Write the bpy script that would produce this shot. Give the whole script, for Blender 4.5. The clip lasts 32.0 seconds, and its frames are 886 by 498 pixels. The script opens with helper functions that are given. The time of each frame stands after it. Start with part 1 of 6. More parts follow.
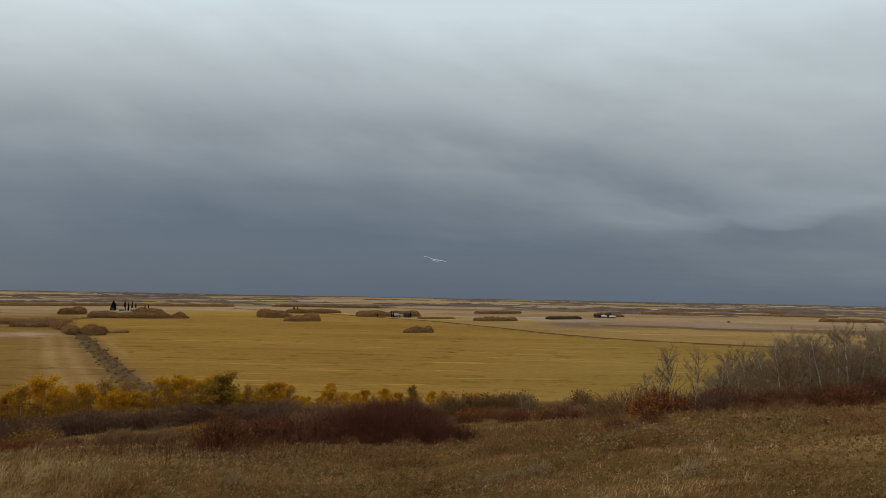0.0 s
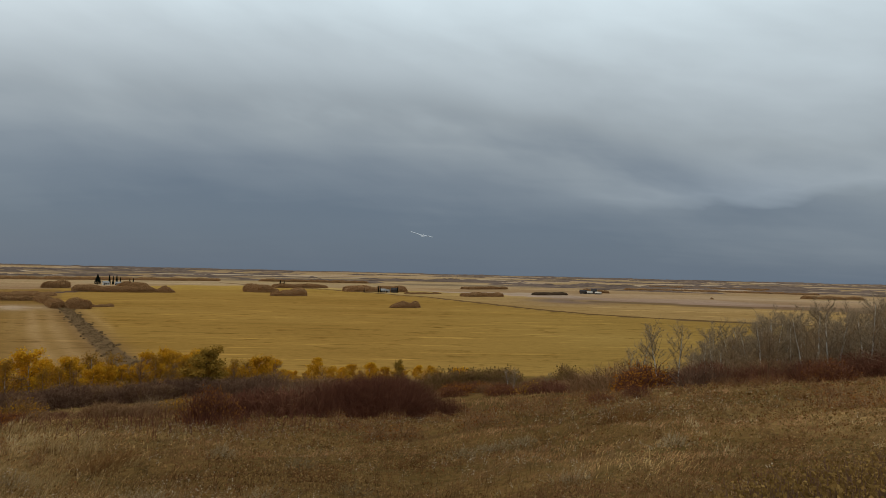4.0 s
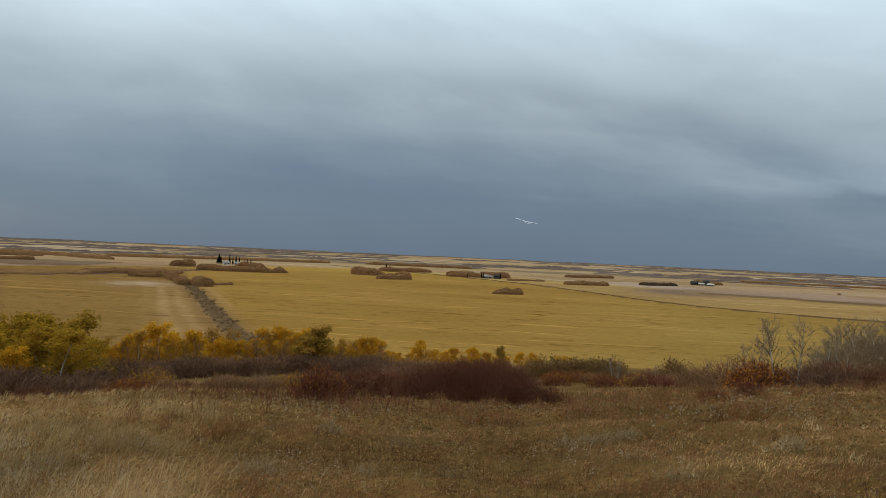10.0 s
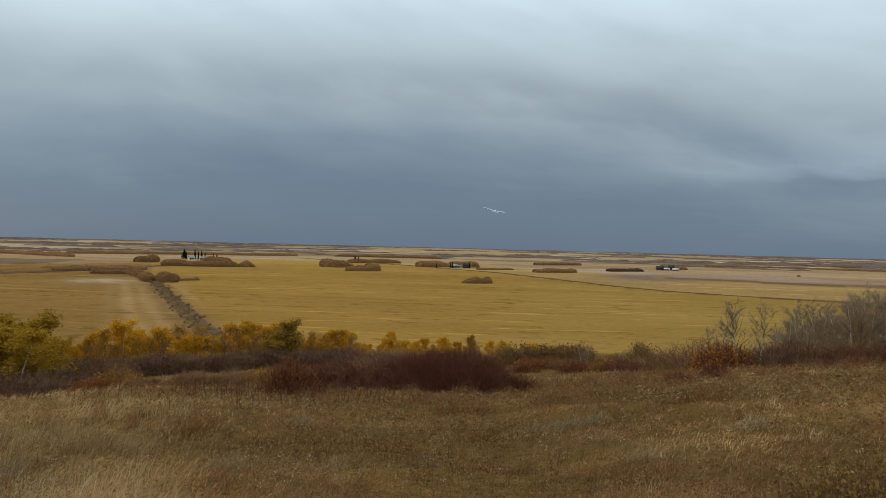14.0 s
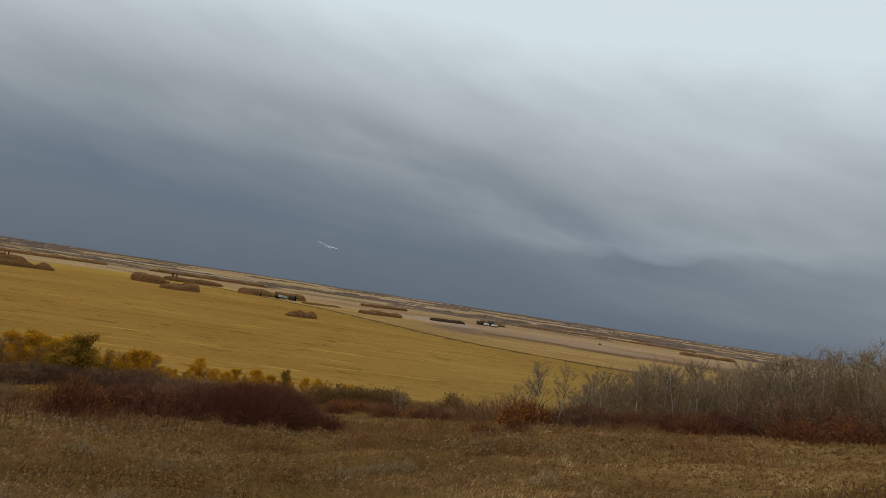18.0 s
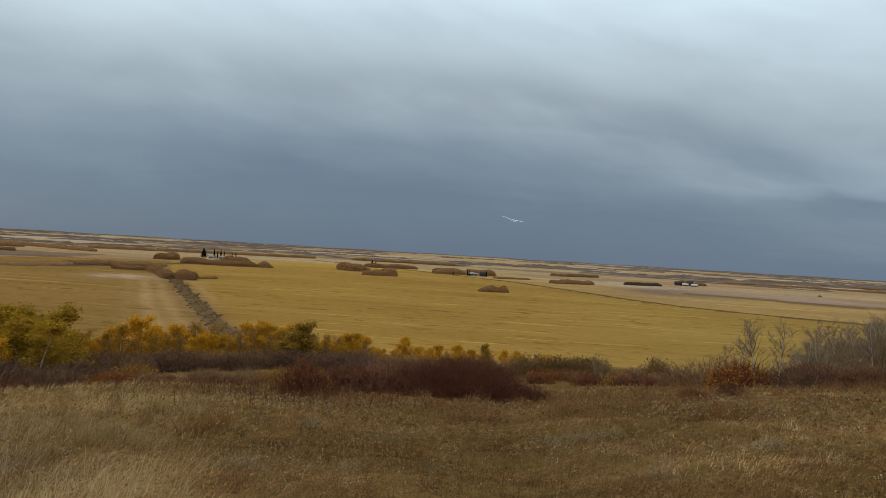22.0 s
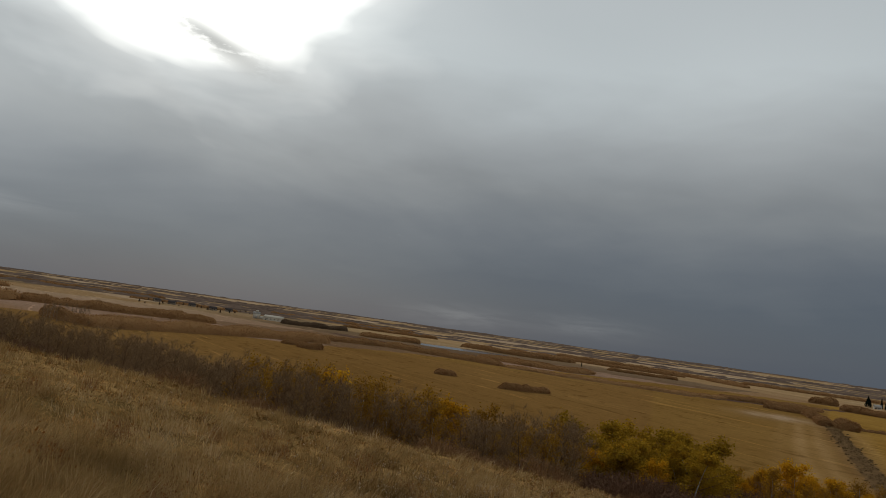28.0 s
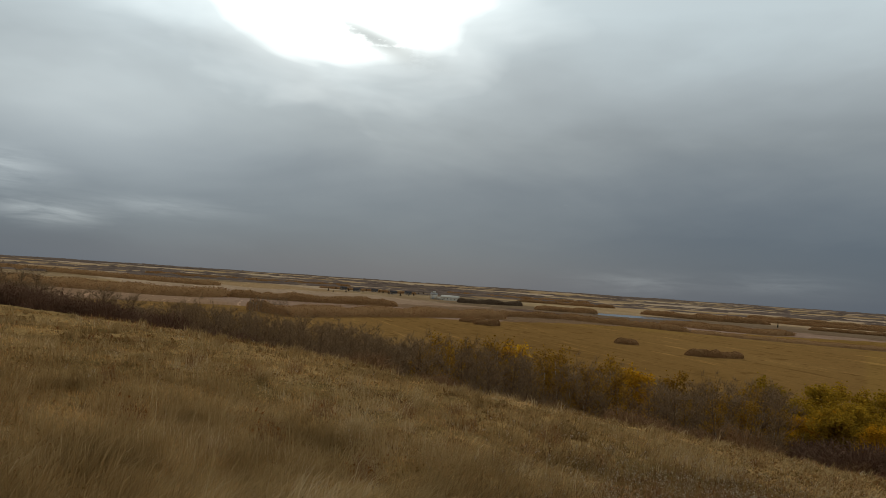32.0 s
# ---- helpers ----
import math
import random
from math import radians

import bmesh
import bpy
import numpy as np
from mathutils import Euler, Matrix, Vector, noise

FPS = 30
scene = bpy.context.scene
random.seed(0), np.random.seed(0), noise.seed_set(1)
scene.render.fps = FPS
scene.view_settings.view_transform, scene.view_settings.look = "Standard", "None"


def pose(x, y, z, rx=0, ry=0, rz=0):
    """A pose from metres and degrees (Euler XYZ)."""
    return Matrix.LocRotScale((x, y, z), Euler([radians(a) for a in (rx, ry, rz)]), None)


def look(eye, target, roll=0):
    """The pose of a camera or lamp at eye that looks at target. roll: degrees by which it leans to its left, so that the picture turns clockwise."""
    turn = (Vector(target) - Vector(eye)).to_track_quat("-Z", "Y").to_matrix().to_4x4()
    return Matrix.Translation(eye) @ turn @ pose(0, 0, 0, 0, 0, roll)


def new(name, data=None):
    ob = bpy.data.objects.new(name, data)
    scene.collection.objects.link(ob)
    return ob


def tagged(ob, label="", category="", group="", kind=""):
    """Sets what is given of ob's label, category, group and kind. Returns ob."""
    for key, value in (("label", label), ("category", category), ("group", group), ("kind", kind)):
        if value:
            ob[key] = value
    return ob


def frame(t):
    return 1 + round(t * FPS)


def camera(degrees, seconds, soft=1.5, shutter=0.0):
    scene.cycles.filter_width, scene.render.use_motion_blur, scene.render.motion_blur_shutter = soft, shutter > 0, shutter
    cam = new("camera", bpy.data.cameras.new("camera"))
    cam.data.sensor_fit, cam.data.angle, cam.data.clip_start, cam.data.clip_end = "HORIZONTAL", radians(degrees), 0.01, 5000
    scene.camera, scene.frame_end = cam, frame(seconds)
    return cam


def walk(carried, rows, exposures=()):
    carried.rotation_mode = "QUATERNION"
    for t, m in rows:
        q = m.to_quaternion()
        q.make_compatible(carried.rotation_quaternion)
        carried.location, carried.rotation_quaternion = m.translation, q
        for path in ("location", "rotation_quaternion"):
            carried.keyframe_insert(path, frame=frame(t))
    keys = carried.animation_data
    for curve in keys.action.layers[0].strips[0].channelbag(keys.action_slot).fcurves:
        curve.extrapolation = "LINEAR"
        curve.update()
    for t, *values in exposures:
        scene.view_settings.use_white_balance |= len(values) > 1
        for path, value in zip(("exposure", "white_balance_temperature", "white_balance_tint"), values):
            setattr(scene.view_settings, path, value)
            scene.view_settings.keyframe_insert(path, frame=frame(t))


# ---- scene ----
cam = camera(66.3, 32.0, soft=0.85)
EYE = 26.0                      # eye above the plain
# the head turns where it stands: seconds, yaw to the left, pitch, roll
TURNS = (
    (0, -0.00, 3.99, -1.07), (0.5, -1.78, 4.23, -1.49), (1, -2.92, 4.15, -0.57), (1.5, -3.11, 3.98, -0.64),
    (2, -4.56, 3.86, -1.59), (2.5, -5.42, 3.16, -2.16), (3, -4.40, 3.89, -1.56), (3.5, -3.45, 2.38, -0.95),
    (4, -1.14, 1.95, -1.38), (4.5, 0.79, 1.61, -1.03), (6.5, -1.15, 4.58, -3.22), (7, -2.13, 3.66, -1.87),
    (7.5, -0.80, 2.61, -1.47), (8, 0.11, 3.55, -1.59), (8.5, 3.67, 2.32, -1.65), (9, 6.99, 0.17, -2.63),
    (9.5, 6.75, 0.53, -2.59), (10, 7.55, 0.48, -2.59), (10.5, 7.07, 0.67, -2.90), (11, 6.82, 1.20, -3.44),
    (11.5, 6.01, 0.58, -2.73), (12, 5.57, 0.04, -2.15), (12.5, 5.76, 0.33, -2.05), (13, 5.52, 0.24, -1.92),
    (13.5, 5.41, -0.53, -1.53), (15.5, 1.52, 2.54, -3.45), (16, 1.06, 3.29, -5.09), (16.5, -0.25, 2.84, -4.24),
    (17, -0.53, 2.41, -5.32), (17.5, -4.46, 3.12, -6.53), (18, -8.86, 4.34, -8.65), (18.5, -10.79, 4.76, -7.48),
    (19, -11.91, 3.86, -4.57), (19.5, -9.70, 4.05, -2.16), (20, -5.06, 2.21, -2.62), (20.5, 0.19, 0.11, -1.93),
    (21, 3.92, -0.81, -2.26), (21.5, 3.33, 0.02, -3.31), (22, 6.38, 0.29, -3.44), (22.5, 9.13, 0.68, -1.80),
    (23, 10.18, 2.98, -2.45), (23.5, 10.26, 4.44, -2.70), (24, 9.39, 6.85, -4.08), (24.5, 6.49, 8.85, -4.64),
    (26.5, 29.17, 12.58, -8.25), (27, 46.04, 12.35, -7.84), (27.5, 55.96, 9.16, -7.65), (28, 58.62, 6.40, -7.93),
    (28.5, 60.23, 2.66, -9.49), (29, 60.46, -0.43, -8.67), (29.5, 60.04, 1.57, -7.43), (30, 61.02, 2.44, -5.63),
    (30.5, 62.41, 2.86, -4.37), (31, 64.89, 4.69, -2.99), (31.5, 70.08, 4.94, -2.96), (32, 72.51, 2.79, -3.87),
)


def head(yaw, pitch, roll):
    a = radians(yaw)
    return (pose(-0.1 * math.sin(a), 0.1 * math.cos(a), EYE, 0, 0, yaw) @ pose(0, 0, 0, pitch)
            @ pose(0, 0, 0, 0, roll) @ pose(0, 0, 0, 90))


EXPOSURES = ((0, 0.1, 6550, 8), (2, 0.15, 6550, 8), (3, 0.14, 6550, 8), (4, 0.28, 6450, 7), (5.5, 0.18, 6500, 7), (7, 0.08, 6650, 9), (8, 0.23, 6450, 7), (9, 0.47, 6120, 4), (13.5, 0.5, 6080, 4), (16, 0.36, 6250, 5), (18, 0.17, 6550, 8),
             (19, 0.05, 6550, 8), (20, 0.1, 6600, 9), (21, 0.44, 6150, 4), (22.5, 0.47, 6100, 4), (24, 0.0, 6500, 7), (25.5, -0.35, 6900, 9), (27, -0.84, 7100, 10),
             (28, -0.44, 6800, 10), (28.8, 0.40, 5850, 5), (29.3, 0.38, 5760, 5), (30, 0.11, 5850, 4), (31, -0.14, 6150, 5), (32, -0.2, 6520, 6))
walk(cam, [(t, head(*a)) for t, *a in TURNS], EXPOSURES)

# ---- sky, clouds and sun ----
SUN_AZ, SUN_EL = 76.0, 30.0     # to the left of the first view, behind cloud


class Nodes:
    """Short way to write node trees."""

    def __init__(self, tree):
        self.tree = tree
        tree.nodes.clear()

    def put(self, kind, inputs=None):
        n = self.tree.nodes.new(kind)
        for k, v in (inputs or {}).items():
            self.join(v, n.inputs[k])
        return n

    def join(self, v, socket):
        if isinstance(v, bpy.types.NodeSocket):
            self.tree.links.new(v, socket)
        else:
            socket.default_value = v

    def math(self, op, a, b=0.0, c=0.0, clamp=False):
        n = self.tree.nodes.new("ShaderNodeMath")
        n.operation, n.use_clamp = op, clamp
        for s, v in zip(n.inputs, (a, b, c)):
            self.join(v, s)
        return n.outputs[0]

    def mix(self, f, a, b, mode="MIX"):
        n = self.tree.nodes.new("ShaderNodeMix")
        n.data_type, n.blend_type = "RGBA", mode
        for s, v in ((n.inputs[0], f), (n.inputs[6], a), (n.inputs[7], b)):
            self.join(v if not isinstance(v, tuple) else (*v, 1.0)[:4], s)
        return n.outputs[2]

    def ramp(self, f, stops, mode="LINEAR"):
        n = self.tree.nodes.new("ShaderNodeValToRGB")
        self.join(f, n.inputs[0])
        e = n.color_ramp.elements
        n.color_ramp.interpolation = mode
        while len(e) < len(stops):
            e.new(0.5)
        for k, (p, c) in zip(e, stops):
            k.position, k.color = p, (*c, 1.0)[:4] if isinstance(c, tuple) else (c, c, c, 1)
        return n.outputs[0]

    def noise(self, vec, scale, detail=3.0, rough=0.5, warp=0.0):
        n = self.put("ShaderNodeTexNoise", {"Scale": scale, "Detail": detail, "Roughness": rough, "Distortion": warp})
        if vec is not None:
            self.join(vec, n.inputs["Vector"])
        return n.outputs["Fac"]

    def scaled(self, vec, s, turn=(0, 0, 0)):
        n = self.put("ShaderNodeMapping", {"Vector": vec, "Scale": s, "Rotation": turn})
        return n.outputs[0]


def make_sky():
    w = bpy.data.worlds.new("overcast_sky")
    scene.world = w
    w.use_nodes = True
    g = Nodes(w.node_tree)
    way = g.put("ShaderNodeTexCoord").outputs["Generated"]
    xyz = g.put("ShaderNodeSeparateXYZ", {0: way}).outputs
    el = g.math("MULTIPLY", g.math("ARCSINE", xyz[2]), 57.2958)
    az = g.math("MULTIPLY", g.math("ARCTAN2", g.math("MULTIPLY", xyz[0], -1), xyz[1]), 57.2958)
    # cloud sheet as seen in perspective: long flat streaks low down, wider masses overhead
    inv = g.math("DIVIDE", 1.0, g.math("ADD", g.math("MAXIMUM", xyz[2], 0.0), 0.13))
    sheet = g.put("ShaderNodeCombineXYZ", {0: g.math("MULTIPLY", xyz[0], inv), 1: g.math("MULTIPLY", xyz[1], inv), 2: 0.0}).outputs[0]
    big = g.noise(g.scaled(sheet, (0.8, 1.0, 1), (0, 0, 0.35)), 0.5, 3, 0.45, 0.3)
    fine = g.noise(g.scaled(sheet, (0.5, 1.2, 1), (0, 0, 0.3)), 2.4, 6, 0.55, 0.4)
    # streaks that climb to the left
    lean = g.math("MULTIPLY", g.math("MINIMUM", g.math("MAXIMUM", az, -60.0), 30.0), 0.2)
    flat = g.put("ShaderNodeCombineXYZ", {0: g.math("MULTIPLY", az, 0.045), 1: g.math("MULTIPLY", g.math("SUBTRACT", el, lean), 0.125), 2: 0.0}).outputs[0]
    streak = g.noise(flat, 1.0, 4, 0.5, 0.4)
    mottle = g.noise(flat, 3.0, 3, 0.5, 0.15)
    # the bank of dark cloud stands higher to the left than to the right
    side = g.math("MULTIPLY", g.math("MINIMUM", g.math("MAXIMUM", az, -46.0), 5.0), -0.12)
    side = g.math("MULTIPLY", side, g.math("SUBTRACT", 1.0, g.math("DIVIDE", el, 22.0), clamp=True))
    h = g.math("ADD", el, side)
    for n, k in ((big, 5.0), (streak, 5.0), (fine, 1.6), (mottle, 2.4)):
        h = g.math("ADD", h, g.math("MULTIPLY", g.math("SUBTRACT", n, 0.5), k))
    # one long dark roll of cloud that sinks to the right, with a paler lane below it
    roll = g.ramp(g.math("DIVIDE", g.math("ADD", az, 40.0), 100.0, clamp=True), (
        (0.0, 0.24), (0.14, 0.30), (0.23, 0.46), (0.29, 0.59), (0.42, 0.70), (0.52, 0.71), (0.64, 0.69), (0.85, 0.66), (1.0, 0.70)), "EASE")
    off = g.math("SUBTRACT", el, g.math("ADD", g.math("MULTIPLY", roll, 20.0), g.math("MULTIPLY", g.math("SUBTRACT", mottle, 0.5), 3.0)))
    near = g.ramp(g.math("DIVIDE", g.math("ADD", az, 40.0), 100.0, clamp=True), ((0.06, 0.0), (0.2, 1.0), (0.42, 0.8), (0.6, 0.35), (1.0, 0.1)))
    for c0, wide, k in ((0.0, 1.7, -2.3), (-3.0, 1.6, 0.7)):
        u = g.math("DIVIDE", g.math("SUBTRACT", off, c0), wide)
        band = g.math("MULTIPLY", g.math("EXPONENT", g.math("MULTIPLY", g.math("MULTIPLY", u, u), -1.0)), near)
        h = g.math("ADD", h, g.math("MULTIPLY", g.math("MULTIPLY", band, g.ramp(fine, ((0.3, 0.5), (0.6, 1.0)))), k))
    col = g.ramp(g.math("DIVIDE", h, 60.0, clamp=True), (
        (0.0, (0.096, 0.124, 0.168)), (0.07, (0.108, 0.137, 0.181)), (0.13, (0.163, 0.192, 0.231)), (0.20, (0.262, 0.292, 0.320)),
        (0.28, (0.40, 0.445, 0.48)), (0.38, (0.60, 0.68, 0.73)), (0.50, (0.60, 0.67, 0.72)), (1.0, (0.42, 0.46, 0.50))))
    # sharp upper edge of the low bank on the right, with a paler rim
    edge = g.math("ADD", g.math("SUBTRACT", el, 6.3), g.math("MULTIPLY", g.math("SUBTRACT", mottle, 0.5), -4.0))
    edge = g.math("ADD", edge, g.math("MULTIPLY", g.math("ADD", az, 26.0), 0.05))
    over = g.ramp(g.math("ADD", g.math("MULTIPLY", edge, 0.5), 0.5), ((0.25, 0.0), (0.75, 1.0)))
    rim = g.math("MULTIPLY", over, g.math("EXPONENT", g.math("MULTIPLY", g.math("MAXIMUM", edge, 0.0), -0.38)))
    rim = g.math("MULTIPLY", rim, g.ramp(g.math("DIVIDE", g.math("MULTIPLY", az, -1.0), 60.0, clamp=True), ((0.14, 0.0), (0.30, 0.45), (0.46, 1.0), (0.60, 0.6), (0.85, 0.0))))
    col = g.mix(1.0, col, g.mix(1.0, (0.10, 0.108, 0.115), rim, "MULTIPLY"), "ADD")
    def blob(a0, e0, wa, we, slope=0.0):
        u = g.math("DIVIDE", g.math("SUBTRACT", az, a0), wa)
        v = g.math("SUBTRACT", g.math("SUBTRACT", el, e0), g.math("MULTIPLY", g.math("SUBTRACT", az, a0), slope))
        v = g.math("DIVIDE", v, we)
        return g.math("EXPONENT", g.math("MULTIPLY", g.math("ADD", g.math("MULTIPLY", u, u), g.math("MULTIPLY", v, v)), -1.0))

    def brighten(col, rgb, f):
        return g.mix(1.0, col, g.mix(1.0, rgb, f, "MULTIPLY"), "ADD")
    # a ragged darker shred at the end of the low bank
    shred = g.math("MULTIPLY", blob(-35.5, 5.9, 5.5, 0.85, 0.16), g.ramp(mottle, ((0.3, 0.45), (0.6, 1.0))))
    col = g.mix(g.math("MULTIPLY", shred, 0.5), col, (0.205, 0.232, 0.262))
    # thin cloud where the sun stands, with one dark wisp before it
    wool = g.noise(g.scaled(sheet, (1, 1, 1)), 2.4, 3, 0.5, 0.3)
    gap = blob(82.0, 27.0, 14.0, 9.2, -0.06)
    gap = g.math("ADD", gap, g.math("MULTIPLY", g.math("SUBTRACT", wool, 0.5), 0.42))
    col = brighten(col, (0.55, 0.55, 0.53), g.ramp(gap, ((0.10, 0.0), (0.55, 1.0))))
    col = brighten(col, (1.1, 1.1, 1.06), g.ramp(gap, ((0.30, 0.0), (0.52, 1.0))))
    wisp = g.math("MULTIPLY", blob(80.0, 19.6, 5.0, 1.05, 0.30), g.ramp(g.noise(flat, 9.0, 4, 0.6), ((0.3, 0.35), (0.5, 1.0))))
    col = g.mix(g.math("MULTIPLY", wisp, 0.9), col, (0.33, 0.345, 0.345))
    # pale openings low down, beyond the rain
    ragged = g.ramp(g.noise(g.scaled(flat, (1, 2.5, 1)), 4.0, 4, 0.6, 0.4), ((0.35, 0.3), (0.6, 1.0)))
    for a0, e0, wa, we, k in ((102.8, 3.2, 3.2, 0.8, 0.30), (106.5, 6.0, 3.5, 1.3, 0.22), (95.0, 4.4, 5.0, 0.7, 0.13), (56.5, 1.0, 4.6, 0.8, 0.085), (45.8, 1.5, 4.0, 0.75, 0.075), (102.0, 10.5, 11.0, 5.5, 0.20), (34.0, 20.0, 12.0, 7.0, 0.085)):
        col = brighten(col, (0.96 * k, k, k), g.math("MULTIPLY", blob(a0, e0, wa, we), ragged if we < 2 else 1.0))
    # wide brightening of the cloud round it
    da = g.math("DIVIDE", g.math("SUBTRACT", az, 94.0), 30.0)
    de = g.math("DIVIDE", g.math("SUBTRACT", el, 22.0), 15.0)
    wide = g.math("EXPONENT", g.math("MULTIPLY", g.math("ADD", g.math("MULTIPLY", da, da), g.math("MULTIPLY", de, de)), -1.0))
    wide = g.math("MULTIPLY", wide, g.ramp(streak, ((0.3, 0.5), (0.65, 1.0))))
    col = g.mix(1.0, col, g.mix(1.0, (0.335, 0.375, 0.39), wide, "MULTIPLY"), "ADD")
    clear = g.put("ShaderNodeTexSky")
    clear.sky_type, clear.sun_disc = "NISHITA", False
    clear.sun_elevation, clear.sun_rotation = radians(SUN_EL), radians(-SUN_AZ)
    col = g.mix(0.94, g.mix(1.0, clear.outputs[0], (0.07, 0.07, 0.07), "MULTIPLY"), col)
    back = g.put("ShaderNodeBackground", {"Color": col, "Strength": 1.0})
    g.put("ShaderNodeOutputWorld", {"Surface": back.outputs[0]})


make_sky()
sun = new("sun", bpy.data.lights.new("sun", "SUN"))
sun.data.energy, sun.data.angle, sun.data.color = 0.4, radians(14), (1.0, 0.95, 0.87)
sa, se = radians(SUN_AZ), radians(SUN_EL)
sun.matrix_world = look((0, 0, 60), Vector((0, 0, 60)) - Vector((-math.sin(sa) * math.cos(se), math.cos(sa) * math.cos(se), math.sin(se))))

# ---- materials ----
def surface(name, build, rough=0.9, bump=0.0, bump_scale=20.0, metallic=0.0, through_light=0.0, gloss=0.0):
    m = bpy.data.materials.new(name)
    m.use_nodes = True
    g = Nodes(m.node_tree)
    where = g.put("ShaderNodeTexCoord").outputs["Object"]
    c = build(g, where)
    b = g.put("ShaderNodeBsdfPrincipled", {"Base Color": c, "Roughness": rough, "Metallic": metallic, "Specular IOR Level": gloss})
    if bump:
        n = g.put("ShaderNodeBump", {"Strength": bump, "Distance": 0.02, "Height": g.noise(where, bump_scale, 4)})
        g.join(n.outputs[0], b.inputs["Normal"])
    top = b.outputs[0]
    if through_light:
        t = g.put("ShaderNodeBsdfTranslucent", {"Color": c})
        top = g.put("ShaderNodeMixShader", {0: through_light, 1: top, 2: t.outputs[0]}).outputs[0]
    g.put("ShaderNodeOutputMaterial", {"Surface": top})
    return m


def leafy(name, stops, rough=0.8, through_light=0.35, patch=0.25):
    """Colours that vary from leaf to leaf, from plant to plant and over the ground."""
    def build(g, where):
        isle = g.put("ShaderNodeNewGeometry").outputs["Random Per Island"]
        each = g.put("ShaderNodeObjectInfo").outputs["Random"]
        n = g.noise(where, patch, 3)
        f = g.math("ADD", g.math("MULTIPLY", isle, 0.5), g.math("ADD", g.math("MULTIPLY", each, 0.25), g.math("MULTIPLY", n, 0.6)))
        return g.ramp(g.math("SUBTRACT", f, 0.18), stops)
    return surface(name, build, rough, through_light=through_light)


def plain(name, rgb, rough=0.7, vary=0.2, scale=3.0, metallic=0.0, bump=0.0):
    def build(g, where):
        n = g.noise(where, scale, 5, 0.6)
        f = g.noise(where, scale * 9, 3, 0.6)
        k = g.math("ADD", g.math("MULTIPLY", n, 0.7), g.math("MULTIPLY", f, 0.3))
        lo = tuple(v * (1 - vary) for v in rgb)
        hi = tuple(min(1, v * (1 + vary)) for v in rgb)
        return g.mix(g.ramp(k, ((0.3, 0.0), (0.7, 1.0))), lo, hi)
    return surface(name, build, rough, bump, scale * 8, metallic, 0.0, 0.4 if rough < 0.6 else 0.0)


def make_ground_material():
    """Land cover from the sheet's own layers, its far haze tint included; hill grass and field rows in relief."""
    def build(g, where):
        land, hill, straw = [g.put("ShaderNodeAttribute") for _ in range(3)]
        land.attribute_name, hill.attribute_name, straw.attribute_name = "land", "hill", "straw"
        land, hill, straw = land.outputs["Color"], hill.outputs["Fac"], straw.outputs["Fac"]
        # stubble: flecks of bare soil and weeds, long pale swaths, slow drifts of tone
        fleck = g.noise(g.scaled(where, (0.09, 0.14, 0.1), (0, 0, 0.08)), 1.0, 5, 0.62, 0.6)
        patch = g.noise(g.scaled(where, (0.010, 0.022, 0.02), (0, 0, 0.1)), 1.0, 3, 0.55, 0.4)
        dark = g.math("MULTIPLY", g.ramp(fleck, ((0.32, 1.0), (0.455, 0.0))), g.ramp(patch, ((0.35, 0.25), (0.6, 1.0))))
        rows = g.mix(dark, (1.0, 1.0, 1.0), (0.56, 0.51, 0.44))
        swath = g.noise(g.scaled(where, (0.012, 0.15, 0.05), (0, 0, 0.06)), 1.0, 4, 0.6, 1.2)
        rows = g.mix(1.0, rows, g.ramp(swath, ((0.28, 0.74), (0.41, 1.0), (0.59, 1.0), (0.68, 1.55))), "MULTIPLY")
        grit = g.noise(g.scaled(where, (0.35, 0.6, 0.2), (0, 0, 0.1)), 1.0, 5, 0.7)
        rows = g.mix(1.0, rows, g.ramp(grit, ((0.3, 0.84), (0.5, 1.0), (0.7, 1.16))), "MULTIPLY")
        broad = g.ramp(g.noise(g.scaled(where, (0.004, 0.010, 0.01)), 1.0, 4, 0.6), ((0.3, (0.84, 0.80, 0.74)), (0.5, (1.0, 0.98, 0.96)), (0.7, (1.14, 1.15, 1.2))))
        field = g.mix(1.0, g.mix(1.0, land, rows, "MULTIPLY"), broad, "MULTIPLY")
        m1 = g.noise(where, 0.13, 4, 0.6, 0.5)
        m2 = g.noise(where, 0.6, 5, 0.65, 0.3)
        m3 = g.noise(where, 6.0, 5, 0.7)
        m4 = g.noise(g.scaled(where, (0.25, 0.4, 0.3), (0, 0, 0.5)), 1.0, 4, 0.6)
        turf = g.mix(g.ramp(m1, ((0.35, 0.0), (0.65, 1.0))), (0.225, 0.133, 0.047), (0.41, 0.247, 0.094))
        weedy = g.mix(g.ramp(m1, ((0.35, 0.0), (0.65, 1.0))), (0.106, 0.0582, 0.0188), (0.196, 0.109, 0.0348))
        turf = g.mix(straw, weedy, turf)
        turf = g.mix(g.ramp(m4, ((0.50, 0.0), (0.66, 0.75))), turf, (0.106, 0.0681, 0.0217))
        turf = g.mix(g.ramp(m2, ((0.52, 0.0), (0.68, 0.7))), turf, (0.143, 0.0596, 0.0217))
        turf = g.mix(1.0, turf, g.ramp(m3, ((0.30, 0.45), (0.5, 1.0), (0.7, 1.35))), "MULTIPLY")
        return g.mix(hill, field, turf)
    return surface("land", build, 0.95, 0.6, 3.0)


